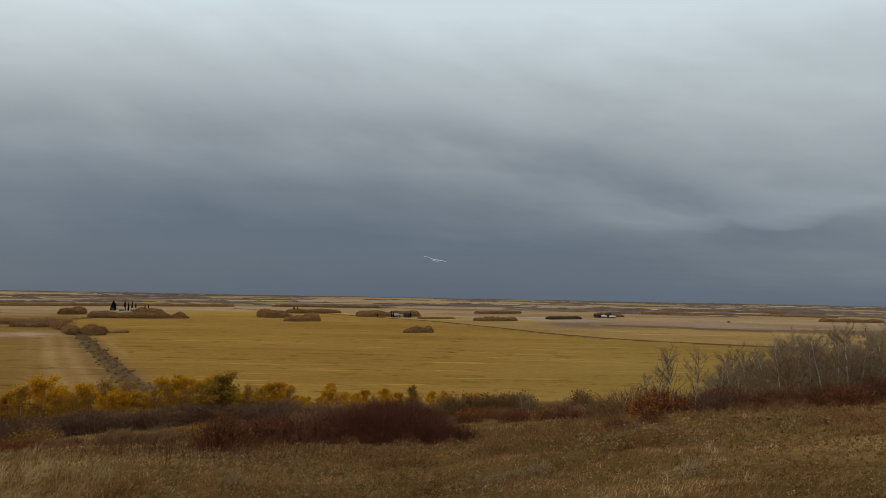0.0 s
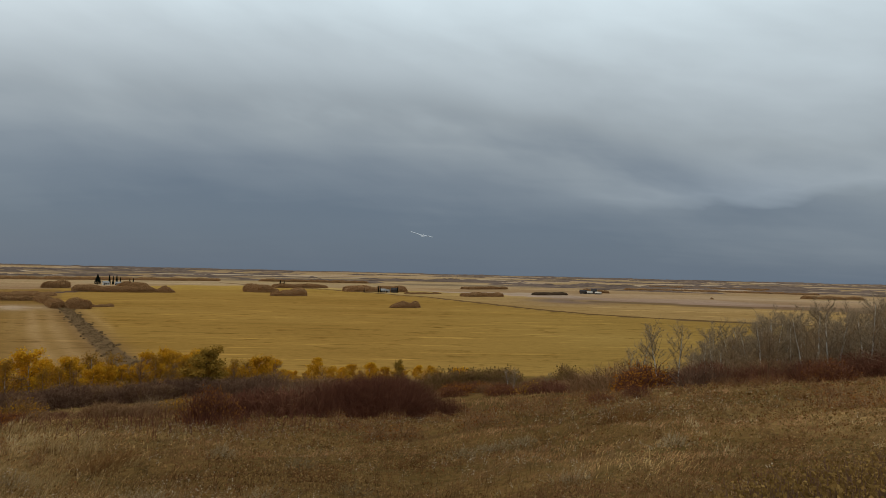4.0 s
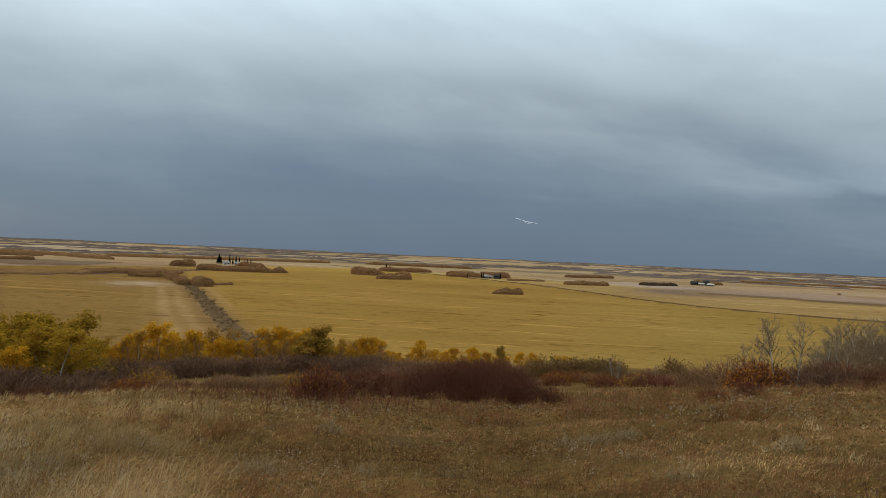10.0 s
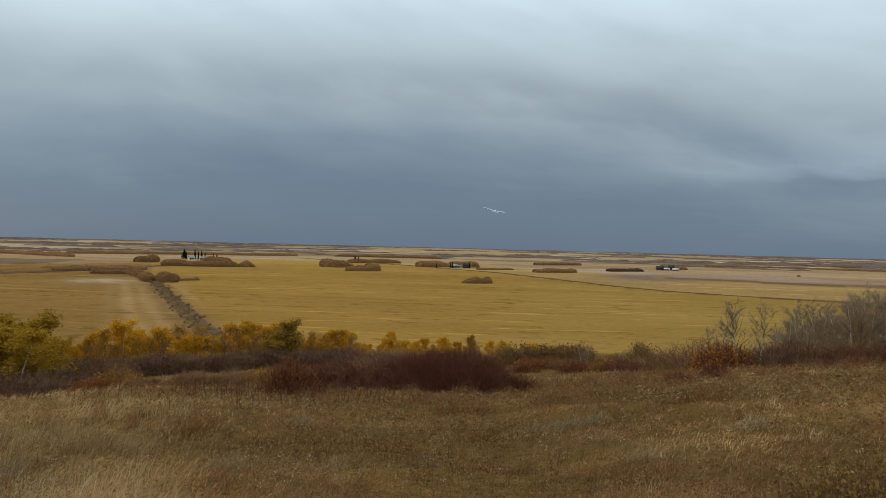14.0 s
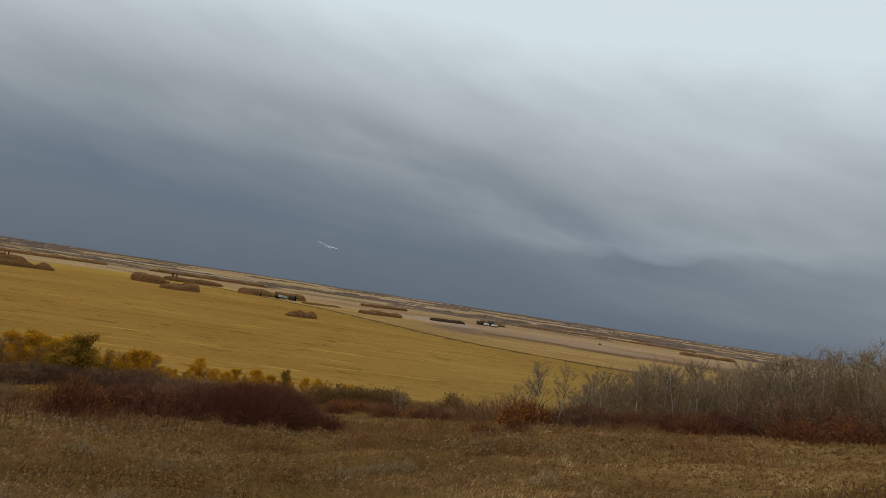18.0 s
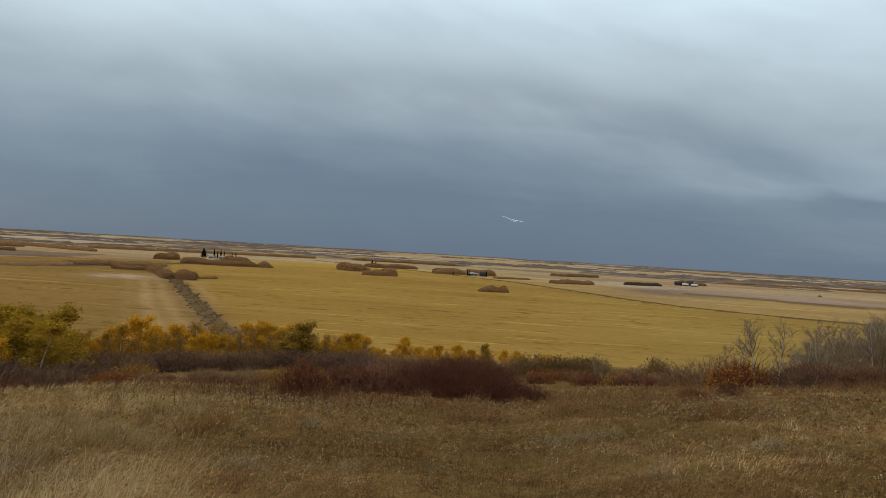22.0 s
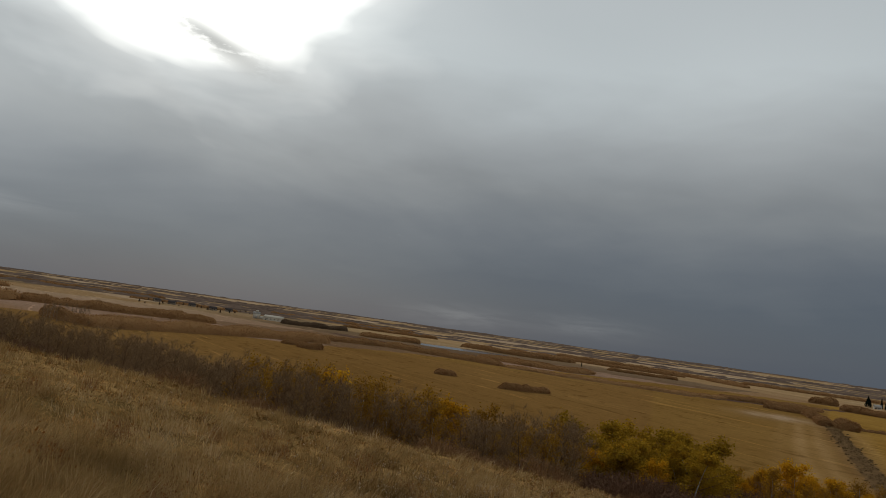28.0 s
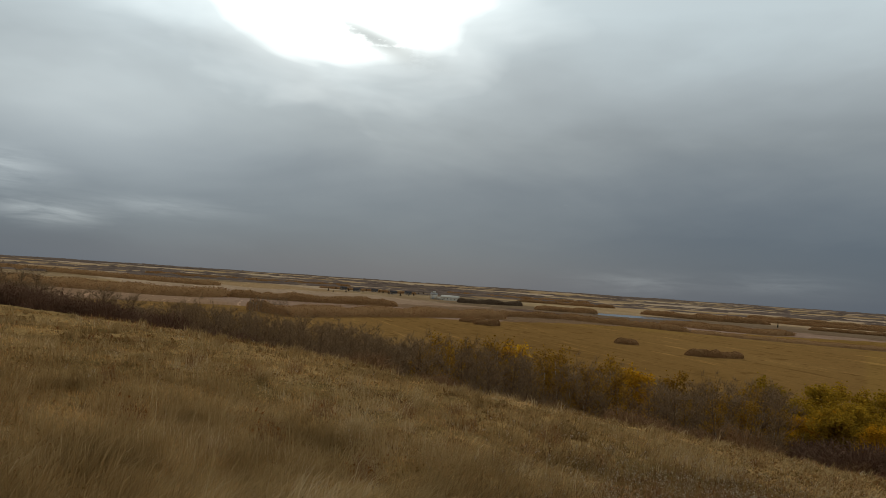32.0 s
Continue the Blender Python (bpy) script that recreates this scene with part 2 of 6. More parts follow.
def blades(name, stops, tinge=(0.150, 0.112, 0.036), rust=(0.172, 0.096, 0.038), amount=0.72):
    """Grass: drifts and tufts of different colour, and a little change from blade to blade."""
    def build(g, where):
        isle = g.put("ShaderNodeNewGeometry").outputs["Random Per Island"]
        drift = g.noise(where, 0.2, 4, 0.6, 0.4)
        tuft = g.noise(where, 1.5, 4, 0.6)
        f = g.math("ADD", g.math("MULTIPLY", isle, 0.48), g.math("ADD", g.math("MULTIPLY", drift, 2.2), g.math("MULTIPLY", tuft, 1.7)))
        c = g.ramp(g.math("SUBTRACT", f, 1.69), stops)
        other = g.noise(g.scaled(where, (0.5, 0.5, 0.5), (0, 0, 1)), 0.7, 4, 0.6)
        c = g.mix(g.ramp(other, ((0.52, 0.0), (0.66, amount))), c, tinge)
        red = g.noise(g.scaled(where, (0.6, 0.6, 0.6), (0, 0, 2)), 0.9, 5, 0.65)
        red = g.math("ADD", red, g.math("MULTIPLY", g.math("SUBTRACT", isle, 0.5), 0.12))
        return g.mix(g.ramp(red, ((0.51, 0.0), (0.62, amount))), c, rust)
    return surface(name, build, 0.8, through_light=0.25)


M_LAND = make_ground_material()
M_STRAW = blades("straw_grass", ((0.0, (0.26, 0.150, 0.053)), (0.25, (0.43, 0.253, 0.093)), (0.5, (0.61, 0.366, 0.140)), (0.8, (0.77, 0.482, 0.192)), (1.0, (0.84, 0.58, 0.29))), amount=0.15)
M_SWARD = blades("weedy_sward", ((0.0, (0.115, 0.054, 0.0223)), (0.3, (0.227, 0.108, 0.0437)), (0.55, (0.36, 0.18, 0.0744)), (0.8, (0.453, 0.242, 0.104)), (1.0, (0.515, 0.29, 0.141))))
M_TUSSOCK = blades("tussock_grass", ((0.0, (0.259, 0.159, 0.062)), (0.4, (0.425, 0.279, 0.116)), (0.8, (0.592, 0.411, 0.194)), (1.0, (0.729, 0.551, 0.325))), amount=0.12)
M_GREYBARK = plain("grey_bark", (0.165, 0.0999, 0.054), 0.9, 0.4, 3.0, 0.0, 0.3)
M_BRUSH = leafy("brush_leaves", ((0.0, (0.102, 0.0531, 0.0172)), (0.45, (0.264, 0.147, 0.0414)), (0.75, (0.504, 0.307, 0.0978)), (1.0, (0.768, 0.519, 0.207))))
M_RIDGE = plain("far_hedge", (0.180, 0.124, 0.092), 0.95, 0.35, 0.02)
M_DITCH = plain("ditch_weeds", (0.167, 0.0982, 0.0451), 0.95, 0.4, 0.2, 0.0, 0.3)
M_WEED = blades("brown_weeds", ((0.0, (0.115, 0.055, 0.0215)), (0.45, (0.215, 0.112, 0.041)), (0.8, (0.33, 0.186, 0.074)), (1.0, (0.45, 0.286, 0.135))))
M_RUSTWEED = blades("rusty_weeds", ((0.0, (0.115, 0.052, 0.020)), (0.5, (0.235, 0.112, 0.036)), (1.0, (0.36, 0.19, 0.066))), amount=0.1)
M_PALEWEED = blades("pale_grey_weeds", ((0.0, (0.20, 0.137, 0.064)), (0.5, (0.37, 0.262, 0.135)), (1.0, (0.55, 0.42, 0.25))), amount=0.1)
M_SEED = leafy("pale_seed_fluff", ((0.0, (0.28, 0.19, 0.10)), (0.5, (0.47, 0.35, 0.22)), (1.0, (0.70, 0.57, 0.40))), 0.95, 0.2, 0.3)
M_RUST = leafy("rust_leaves", ((0.0, (0.13, 0.046, 0.016)), (0.5, (0.29, 0.108, 0.028)), (1.0, (0.46, 0.21, 0.050))))
M_ORANGE = leafy("orange_leaves", ((0.0, (0.22, 0.070, 0.014)), (0.5, (0.44, 0.160, 0.022)), (1.0, (0.64, 0.29, 0.042))))
M_REDTWIG = leafy("dark_red_twigs", ((0.0, (0.0893, 0.0329, 0.0192)), (0.5, (0.172, 0.0659, 0.0369)), (1.0, (0.262, 0.121, 0.0641))), 0.7, 0.0)
M_BROWNTWIG = leafy("brown_twigs", ((0.0, (0.165, 0.084, 0.038)), (0.5, (0.275, 0.148, 0.068)), (1.0, (0.395, 0.228, 0.112))), 0.8, 0.0)
M_DARKTWIG = leafy("dark_brown_twigs", ((0.0, (0.100, 0.052, 0.032)), (0.5, (0.180, 0.096, 0.056)), (1.0, (0.27, 0.155, 0.090))), 0.8, 0.0)
M_GREYTWIG = leafy("grey_twigs", ((0.0, (0.185, 0.128, 0.072)), (0.5, (0.30, 0.212, 0.125)), (1.0, (0.44, 0.32, 0.20))), 0.8, 0.0)
M_BARK = plain("pale_bark", (0.486, 0.435, 0.361), 0.85, 0.5, 2.0, 0.0, 0.3)
M_DARKBARK = plain("dark_bark", (0.07, 0.052, 0.04), 0.9, 0.4, 3.0, 0.0, 0.3)
M_GOLD = leafy("golden_leaves", ((0.0, (0.334, 0.147, 0.0126)), (0.45, (0.626, 0.309, 0.0193)), (0.8, (0.793, 0.441, 0.026)), (1.0, (0.877, 0.558, 0.0483))))
M_LIME = leafy("yellow_green_leaves", ((0.0, (0.192, 0.115, 0.0165)), (0.3, (0.316, 0.186, 0.0209)), (0.6, (0.453, 0.258, 0.0242)), (1.0, (0.657, 0.372, 0.0319))))
M_OLIVE = leafy("olive_leaves", ((0.0, (0.105, 0.066, 0.021)), (0.5, (0.19, 0.115, 0.033)), (1.0, (0.31, 0.185, 0.052))))
M_DEEP = leafy("dark_green_leaves", ((0.0, (0.207, 0.129, 0.0234)), (0.5, (0.384, 0.224, 0.0376)), (1.0, (0.576, 0.302, 0.0502))))
M_SPRUCE = leafy("spruce_needles", ((0.0, (0.010, 0.013, 0.010)), (1.0, (0.028, 0.036, 0.024))), 0.8, 0.0)
M_GROVE = leafy("bare_brown_grove", ((0.0, (0.266, 0.142, 0.0593)), (0.5, (0.374, 0.205, 0.087)), (1.0, (0.495, 0.283, 0.126))), 0.9, 0.3, 0.03)
M_GROVE_DARK = leafy("dark_conifer_grove", ((0.0, (0.090, 0.058, 0.036)), (1.0, (0.22, 0.142, 0.086))), 0.9, 0.1, 0.03)
M_WHITE = plain("white_cladding", (0.602, 0.533, 0.43), 0.7, 0.08, 0.5)
M_DUN = plain("weathered_dun_siding", (0.30, 0.24, 0.18), 0.8, 0.15, 0.5)
M_ROOF = plain("grey_metal_roof", (0.36, 0.335, 0.30), 0.7, 0.15, 0.6)
M_DARKROOF = plain("dark_shingles", (0.07, 0.06, 0.055), 0.85, 0.3, 1.0)
M_GLASS = plain("dark_window", (0.03, 0.035, 0.04), 0.1, 0.1)
M_FOAM = plain("white_wing_film", (0.80, 0.81, 0.82), 0.35, 0.05, 4.0)
M_CARBON = plain("black_carbon", (0.03, 0.03, 0.032), 0.35, 0.2, 6.0)

M_LITTER = leafy("withered_forb_leaves", ((0.0, (0.131, 0.0504, 0.0218)), (0.35, (0.262, 0.121, 0.0396)), (0.6, (0.24, 0.161, 0.0594)), (0.85, (0.36, 0.225, 0.105)), (1.0, (0.44, 0.30, 0.17))), 0.85, 0.3, 0.6)
M_DITCHWEED = leafy("dead_ditch_weeds", ((0.0, (0.119, 0.0713, 0.0344)), (0.5, (0.193, 0.118, 0.055)), (1.0, (0.292, 0.185, 0.087))), 0.9, 0.2, 0.2)
M_BRASS = leafy("brownish_gold_leaves", ((0.0, (0.209, 0.099, 0.0171)), (0.5, (0.38, 0.189, 0.0247)), (1.0, (0.589, 0.324, 0.038))))
M_DUNTWIG = leafy("dun_twigs", ((0.0, (0.165, 0.100, 0.050)), (0.5, (0.275, 0.171, 0.088)), (1.0, (0.40, 0.258, 0.140))), 0.8, 0.0)
M_FORBLEAF = leafy("mixed_forb_leaves", ((0.0, (0.104, 0.0495, 0.0204)), (0.25, (0.243, 0.0877, 0.0307)), (0.45, (0.182, 0.108, 0.0348)), (0.65, (0.34, 0.191, 0.0664)), (0.85, (0.38, 0.225, 0.095)), (1.0, (0.50, 0.335, 0.19))), 0.85, 0.3, 0.9)
M_ROADBANK = plain("dark_road_bank", (0.150, 0.080, 0.030), 0.95, 0.35, 0.3, 0.0, 0.3)

# ---- the lie of the land ----
# by bearing to the left: fall of the slope at its brow (degrees below the eye), distance of the brow, of the lower slope and its height, of the plain
SLOPES = ((-180, 0.0, 60, 120, 22, 420), (-120, -0.5, 60, 120, 20, 420), (-70, -2.5, 55, 115, 18, 300), (-46, -4.8, 52, 110, 14.5, 250),
          (-30, -7.5, 60, 110, 11, 215), (-16, -9.3, 58, 110, 8.4, 190), (0, -12.3, 45, 100, 7.6, 172), (20, -12.0, 45, 100, 7.2, 168),
          (40, -11.6, 45, 100, 5.5, 165), (60, -10.3, 46, 100, 4.6, 165), (75, -8.3, 50, 110, 5.5, 205), (82, -7.1, 56, 120, 6.6, 245), (90, -5.9, 65, 130, 8.0, 290),
          (98, -4.8, 76, 150, 9.5, 330), (105, -3.9, 85, 170, 11.0, 360), (125, -1.5, 90, 180, 15, 420), (180, 0.0, 60, 120, 22, 420))


def height(x, y):
    """Height of the bare ground; arrays or numbers."""
    x, y = np.atleast_1d(np.asarray(x, float)), np.atleast_1d(np.asarray(y, float))
    r, az = np.hypot(x, y), np.degrees(np.arctan2(-x, y))
    t = np.array(SLOPES, float)
    el, r1, r2, z2, r3 = [np.interp(az, t[:, 0], t[:, k]) for k in range(1, 6)]
    z0 = EYE - 1.7
    z1 = EYE + r1 * np.tan(np.radians(el))
    s1, s2, s3 = (z1 - z0) / r1, (z2 - z1) / (r2 - r1), -z2 / (r3 - r2)
    m1, m2 = 0.5 * (s1 + s2), 0.5 * (s2 + s3)

    def bend(r, ra, rb, za, zb, ma, mb):
        w = rb - ra
        u = np.clip((r - ra) / w, 0, 1)
        return ((2 * u**3 - 3 * u**2 + 1) * za + (u**3 - 2 * u**2 + u) * w * ma
                + (-2 * u**3 + 3 * u**2) * zb + (u**3 - u**2) * w * mb)
    z = np.where(r < r1, bend(r, 0, r1, z0, z1, s1, m1),
                 np.where(r < r2, bend(r, r1, r2, z1, z2, m1, m2), bend(r, r2, r3, z2, 0 * z2, m2, 0)))
    # a second grassy spur along the valley side
    z = z + 7.5 * np.exp(-(((az - 104) / 5.5) ** 2) - ((r - 245) / 42) ** 2)
    # hummocks on the slope, and the plain's slow rise far off
    k = np.clip((r - 2) / 8, 0, 1) * np.clip((r3 - r) / 60, 0, 1)
    z = z + k * (0.10 * np.sin(x * 0.9 + 1.3 * np.sin(y * 0.5)) * np.sin(y * 0.8 + 0.7) + 0.22 * np.sin(x * 0.21 + 1) * np.sin(y * 0.17 + 2 + 0.1 * x))
    z = z + np.clip((r - 2) / 6, 0, 1) * np.clip((70 - r) / 30, 0, 1) * 0.045 * (np.sin(x * 3.1 + 1.4 * np.sin(y * 1.7)) * np.sin(y * 2.7 + 1.2 * np.sin(x * 1.9)))
    far = np.clip((r - 1500) / 3400, 0, 1)
    return z + 9.0 * far**1.5


def spot(az, r):
    a = math.radians(az)
    return -r * math.sin(a), r * math.cos(a)


def ground_at(x, y):
    return float(height(x, y)[0])


def on_plain(el):
    """Distance at which the plain lies so many degrees below the eye."""
    return EYE / math.tan(math.radians(el))


def near_line(x, y, pts):
    """Distance of points from a line of corners, and how far along it they lie (0 to 1)."""
    best, along = np.full(np.shape(x), 1e9), np.zeros(np.shape(x))
    n = len(pts) - 1
    for i in range(n):
        (ax, ay), (bx, by) = pts[i], pts[i + 1]
        dx, dy = bx - ax, by - ay
        u = np.clip(((x - ax) * dx + (y - ay) * dy) / (dx * dx + dy * dy), 0, 1)
        d = np.hypot(x - ax - u * dx, y - ay - u * dy)
        along = np.where(d < best, (i + u) / n, along)
        best = np.minimum(best, d)
    return best, along


ROAD = [spot(17, 1150), spot(8.6, 890), spot(0, 690), spot(-4.6, 585), spot(-9, 508), spot(-13.5, 466), spot(-18, 450), spot(-24, 442), spot(-30, 450), spot(-50, 540)]
DRAIN = [spot(21.2, 160), spot(24.0, 205), spot(26.3, 300), spot(27.4, 390), spot(28.0, 470)]
BANK = [spot(66, 800), spot(58, 640), spot(50, 560), spot(39, 545), spot(33, 590), spot(27, 720)]


def straw_from(az, r):
    """Bearing beyond which straw grass takes over from the weedy sward; a drift of plumed weeds breaks into it."""
    weeds = 42 * np.exp(-((az - 53) / 12) ** 2 - (np.log(np.maximum(r, 0.1) / 13) / 0.55) ** 2)
    pale = 48 * np.exp(-((az + 19) / 11) ** 2 - (np.log(np.maximum(r, 0.1) / 15) / 0.5) ** 2)
    return weeds - pale + np.interp(r, (0, 8, 14, 20, 26, 34, 45), (25, 28, 30, 27, 27, 29, 32))


def cover(x, y):
    """Colour of the crops and stubble, and where hill turf takes over."""
    r, az = np.hypot(x, y), np.degrees(np.arctan2(-x, y))
    wob = 12 * np.sin(x * 0.011 + 2) + 9 * np.sin(y * 0.017 + 1)
    rgb = np.empty((len(x), 3))
    rgb[:] = (0.405, 0.262, 0.047)                                     # near stubble, gold
    def lay(mask, c):
        rgb[mask] = c
    # far quarters, each with its own crop
    ca, sa_ = math.cos(0.32), math.sin(0.32)
    u, v = x * ca + y * sa_, -x * sa_ + y * ca
    row = np.floor(v / 170)
    cell = np.floor((u + 137 * row) / 330)
    pick = np.abs(np.sin(cell * 12.9898 + row * 78.233) * 43758.5453) % 1.0
    crops = np.array(((0.38, 0.26, 0.13), (0.36, 0.24, 0.11), (0.40, 0.29, 0.17), (0.27, 0.185, 0.09), (0.43, 0.325, 0.195), (0.34, 0.23, 0.10),
                      (0.38, 0.27, 0.15), (0.22, 0.155, 0.08), (0.31, 0.20, 0.09), (0.36, 0.25, 0.12)))
    far = crops * (1.0, 1.02, 0.89)
    far = far[(pick * len(crops)).astype(int) % len(crops)]
    droad, _ = near_line(x, y, ROAD)
    # which side of the road: north of it lies paler land
    ry = np.interp(x, sorted(p[0] for p in ROAD), [p[1] for p in sorted(ROAD)])
    beyond = (y > ry) & (az < 17)
    lay(beyond, (0.44, 0.31, 0.085))
    # left-hand fields
    left = az > np.interp(r, (168, 240, 350, 470, 900), (21.6, 24.4, 26.6, 28.0, 28.3))
    lay(left, (0.325, 0.209, 0.046))
    rgb[~left & ~beyond] += np.clip((4 - az[~left & ~beyond]) / 18, 0, 1)[:, None] * np.array((-0.008, 0.012, 0.006))
    lay((az > 40) & (r < 520), (0.30, 0.188, 0.045))
    m = (r + wob > np.interp(az, (-50, -20, 0, 12, 20, 30, 45, 60, 70, 85, 105), (640, 660, 900, 1000, 950, 760, 640, 560, 470, 520, 480))) 
    rgb[m] = far[m]
    # brown strip in the pale land, bare ground by the drain's head
    lay((np.abs(r - 690 - 2 * (az + 20)) < 26) & (az < -13) & (az > -26), (0.23, 0.165, 0.06))
    worn = np.exp(-((az + 11.5) / 3.6) ** 2 - ((r - 690 - wob) / 95) ** 2) * (0.7 + 0.3 * np.sin(x * 0.05 + 2 * np.sin(y * 0.03)))
    rgb += worn[:, None] * (np.array((0.24, 0.182, 0.10)) - rgb)
    dd, _ = near_line(x, y, DRAIN)
    # thin pale straw beside the drain, and a bare pale patch at its head
    pale = np.exp(-((dd - 15) / 9) ** 2) * np.clip((az - 23.5 - 0.008 * (r - 200)) / 0.8, 0, 1) * np.clip((460 - r) / 60, 0, 1) * (0.7 + 0.3 * np.sin(dd * 0.8 + wob * 0.2))
    weedy = 0.6 * np.exp(-(dd / (6.5 + 0.12 * wob)) ** 2)
    rgb += weedy[:, None] * (np.array((0.22, 0.145, 0.06)) - rgb)
    rgb += pale[:, None] * np.array((0.15, 0.12, 0.055))
    bare = np.exp(-((az - 31.4) / 2.4) ** 2 - ((r - 455 - 1.2 * wob) / 26) ** 2) * (0.75 + 0.25 * np.sin(x * 0.3 + 2 * np.sin(y * 0.2)))
    rgb += bare[:, None] * (np.array((0.60, 0.49, 0.24)) - rgb)
    lay((droad < 2.2), (0.115, 0.08, 0.045))
    db, _ = near_line(x, y, BANK)
    lay(db < 14 + 0.3 * wob, (0.15, 0.105, 0.06))
    t = np.array(SLOPES, float)
    r3 = np.interp(az, t[:, 0], t[:, 5])
    hill = np.clip((r3 - 8 + 0.5 * wob - r) / 14 + 0.5, 0, 1)
    # pale wind-blown straw to the left, weedy brown sward in the middle, paler again far right
    straw = np.clip((az + 4 * np.sin(r * 0.25) - straw_from(az, r) + 9) / 20, 0, 1) + 0.8 * np.clip((-az - 22 + 5 * np.sin(r * 0.3)) / 12, 0, 1)
    straw = straw + 0.9 * np.exp(-((az - 32.5) / 4.0) ** 2 - ((r - 76) / 20) ** 2) + 0.6 * np.exp(-((az - 23) / 6.0) ** 2 - ((r - 82) / 13) ** 2)
    return rgb, hill, np.clip(straw, 0, 1)


def mesh_of(name, verts, faces, mat, smooth=False):
    """A mesh from arrays: faces is one array or several, each of triangles or of quads."""
    me = bpy.data.meshes.new(name)
    if not isinstance(faces, list) or isinstance(faces[0], tuple):
        faces = [np.array(faces, np.int32)]
    faces = [np.asarray(f, np.int32) for f in faces if len(f)]
    verts = np.asarray(verts, np.float32)
    me.vertices.add(len(verts))
    me.vertices.foreach_set("co", verts.ravel())
    loops = np.concatenate([f.ravel() for f in faces])
    sizes = np.concatenate([np.full(len(f), f.shape[1], np.int32) for f in faces])
    me.loops.add(len(loops))
    me.loops.foreach_set("vertex_index", loops)
    me.polygons.add(len(sizes))
    me.polygons.foreach_set("loop_start", np.concatenate(([0], np.cumsum(sizes)[:-1])).astype(np.int32))
    if smooth:
        me.polygons.foreach_set("use_smooth", np.ones(len(sizes), bool))
    me.materials.append(mat)
    me.update(calc_edges=True)
    return me


def make_ground():
    az = np.concatenate((np.arange(-180, -52, 4.0), np.arange(-52, 21, 0.5), np.arange(21, 33, 0.2), np.arange(33, 110, 0.5), np.arange(110, 180, 4.0)))
    rr = np.concatenate(([0.02], 0.6 * np.exp(np.linspace(0, math.log(4950 / 0.6), 360))))
    A, R = np.meshgrid(np.radians(az), rr)
    X, Y = (-R * np.sin(A)).ravel(), (R * np.cos(A)).ravel()
    Z = height(X, Y)
    n, k = len(az), len(rr)
    i = np.arange(k - 1)[:, None] * n
    j = np.arange(n)[None, :]
    jn = (j + 1) % n
    quads = np.stack((i + j, i + n + j, i + n + jn, i + jn), -1).reshape(-1, 4)[:, ::-1]
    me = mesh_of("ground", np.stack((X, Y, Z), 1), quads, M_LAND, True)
    rgb, hill, straw = cover(X, Y)
    # far fields turn paler and bluer with distance: haze put into their colour
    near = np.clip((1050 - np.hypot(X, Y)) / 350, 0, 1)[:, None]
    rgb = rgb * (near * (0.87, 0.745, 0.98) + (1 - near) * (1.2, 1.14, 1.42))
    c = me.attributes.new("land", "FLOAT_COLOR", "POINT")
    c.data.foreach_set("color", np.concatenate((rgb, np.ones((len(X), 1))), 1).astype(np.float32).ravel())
    h = me.attributes.new("hill", "FLOAT", "POINT")
    h.data.foreach_set("value", hill.astype(np.float32))
    w = me.attributes.new("straw", "FLOAT", "POINT")
    w.data.foreach_set("value", straw.astype(np.float32))
    tagged(new("ground", me), "grassy hillside falling to flat golden stubble fields", "ground", kind="structure")


make_ground()

# ---- plants ----
def prisms(p0, p1, r0, r1):
    """Tapered three-sided sticks from arrays of ends and radii: vertices and quads."""
    p0, p1 = np.asarray(p0, float), np.asarray(p1, float)
    d = p1 - p0
    d /= np.maximum(np.linalg.norm(d, axis=1, keepdims=True), 1e-6)
    a = np.cross(d, np.where(np.abs(d[:, 2:3]) > 0.9, (1.0, 0, 0), (0, 0, 1.0)))
    a /= np.maximum(np.linalg.norm(a, axis=1, keepdims=True), 1e-6)
    b = np.cross(d, a)
    v = []
    for p, r in ((p0, r0), (p1, r1)):
        for q in (0.0, 2.0944, 4.18879):
            v.append(p + np.asarray(r).reshape(-1, 1) * (math.cos(q) * a + math.sin(q) * b))
    v = np.stack(v, 1).reshape(-1, 3)
    i = np.arange(len(p0))[:, None, None] * 6
    f = (i + np.array(((0, 1, 4, 3), (1, 2, 5, 4), (2, 0, 3, 5)))[None]).reshape(-1, 4)
    return v, f


def ribbons(p0, p1, r0, r1, rng):
    """Thin twigs too fine to show their roundness: one tapered strip each."""
    p0, p1 = np.asarray(p0, float), np.asarray(p1, float)
    a = np.cross(p1 - p0, rng.normal(size=p0.shape))
    a /= np.maximum(np.linalg.norm(a, axis=1, keepdims=True), 1e-6)
    r0, r1 = np.asarray(r0).reshape(-1, 1), np.asarray(r1).reshape(-1, 1)
    v = np.stack((p0 - a * r0, p0 + a * r0, p1 + a * r1, p1 - a * r1), 1).reshape(-1, 3)
    return v, np.arange(len(p0))[:, None] * 4 + np.arange(4)


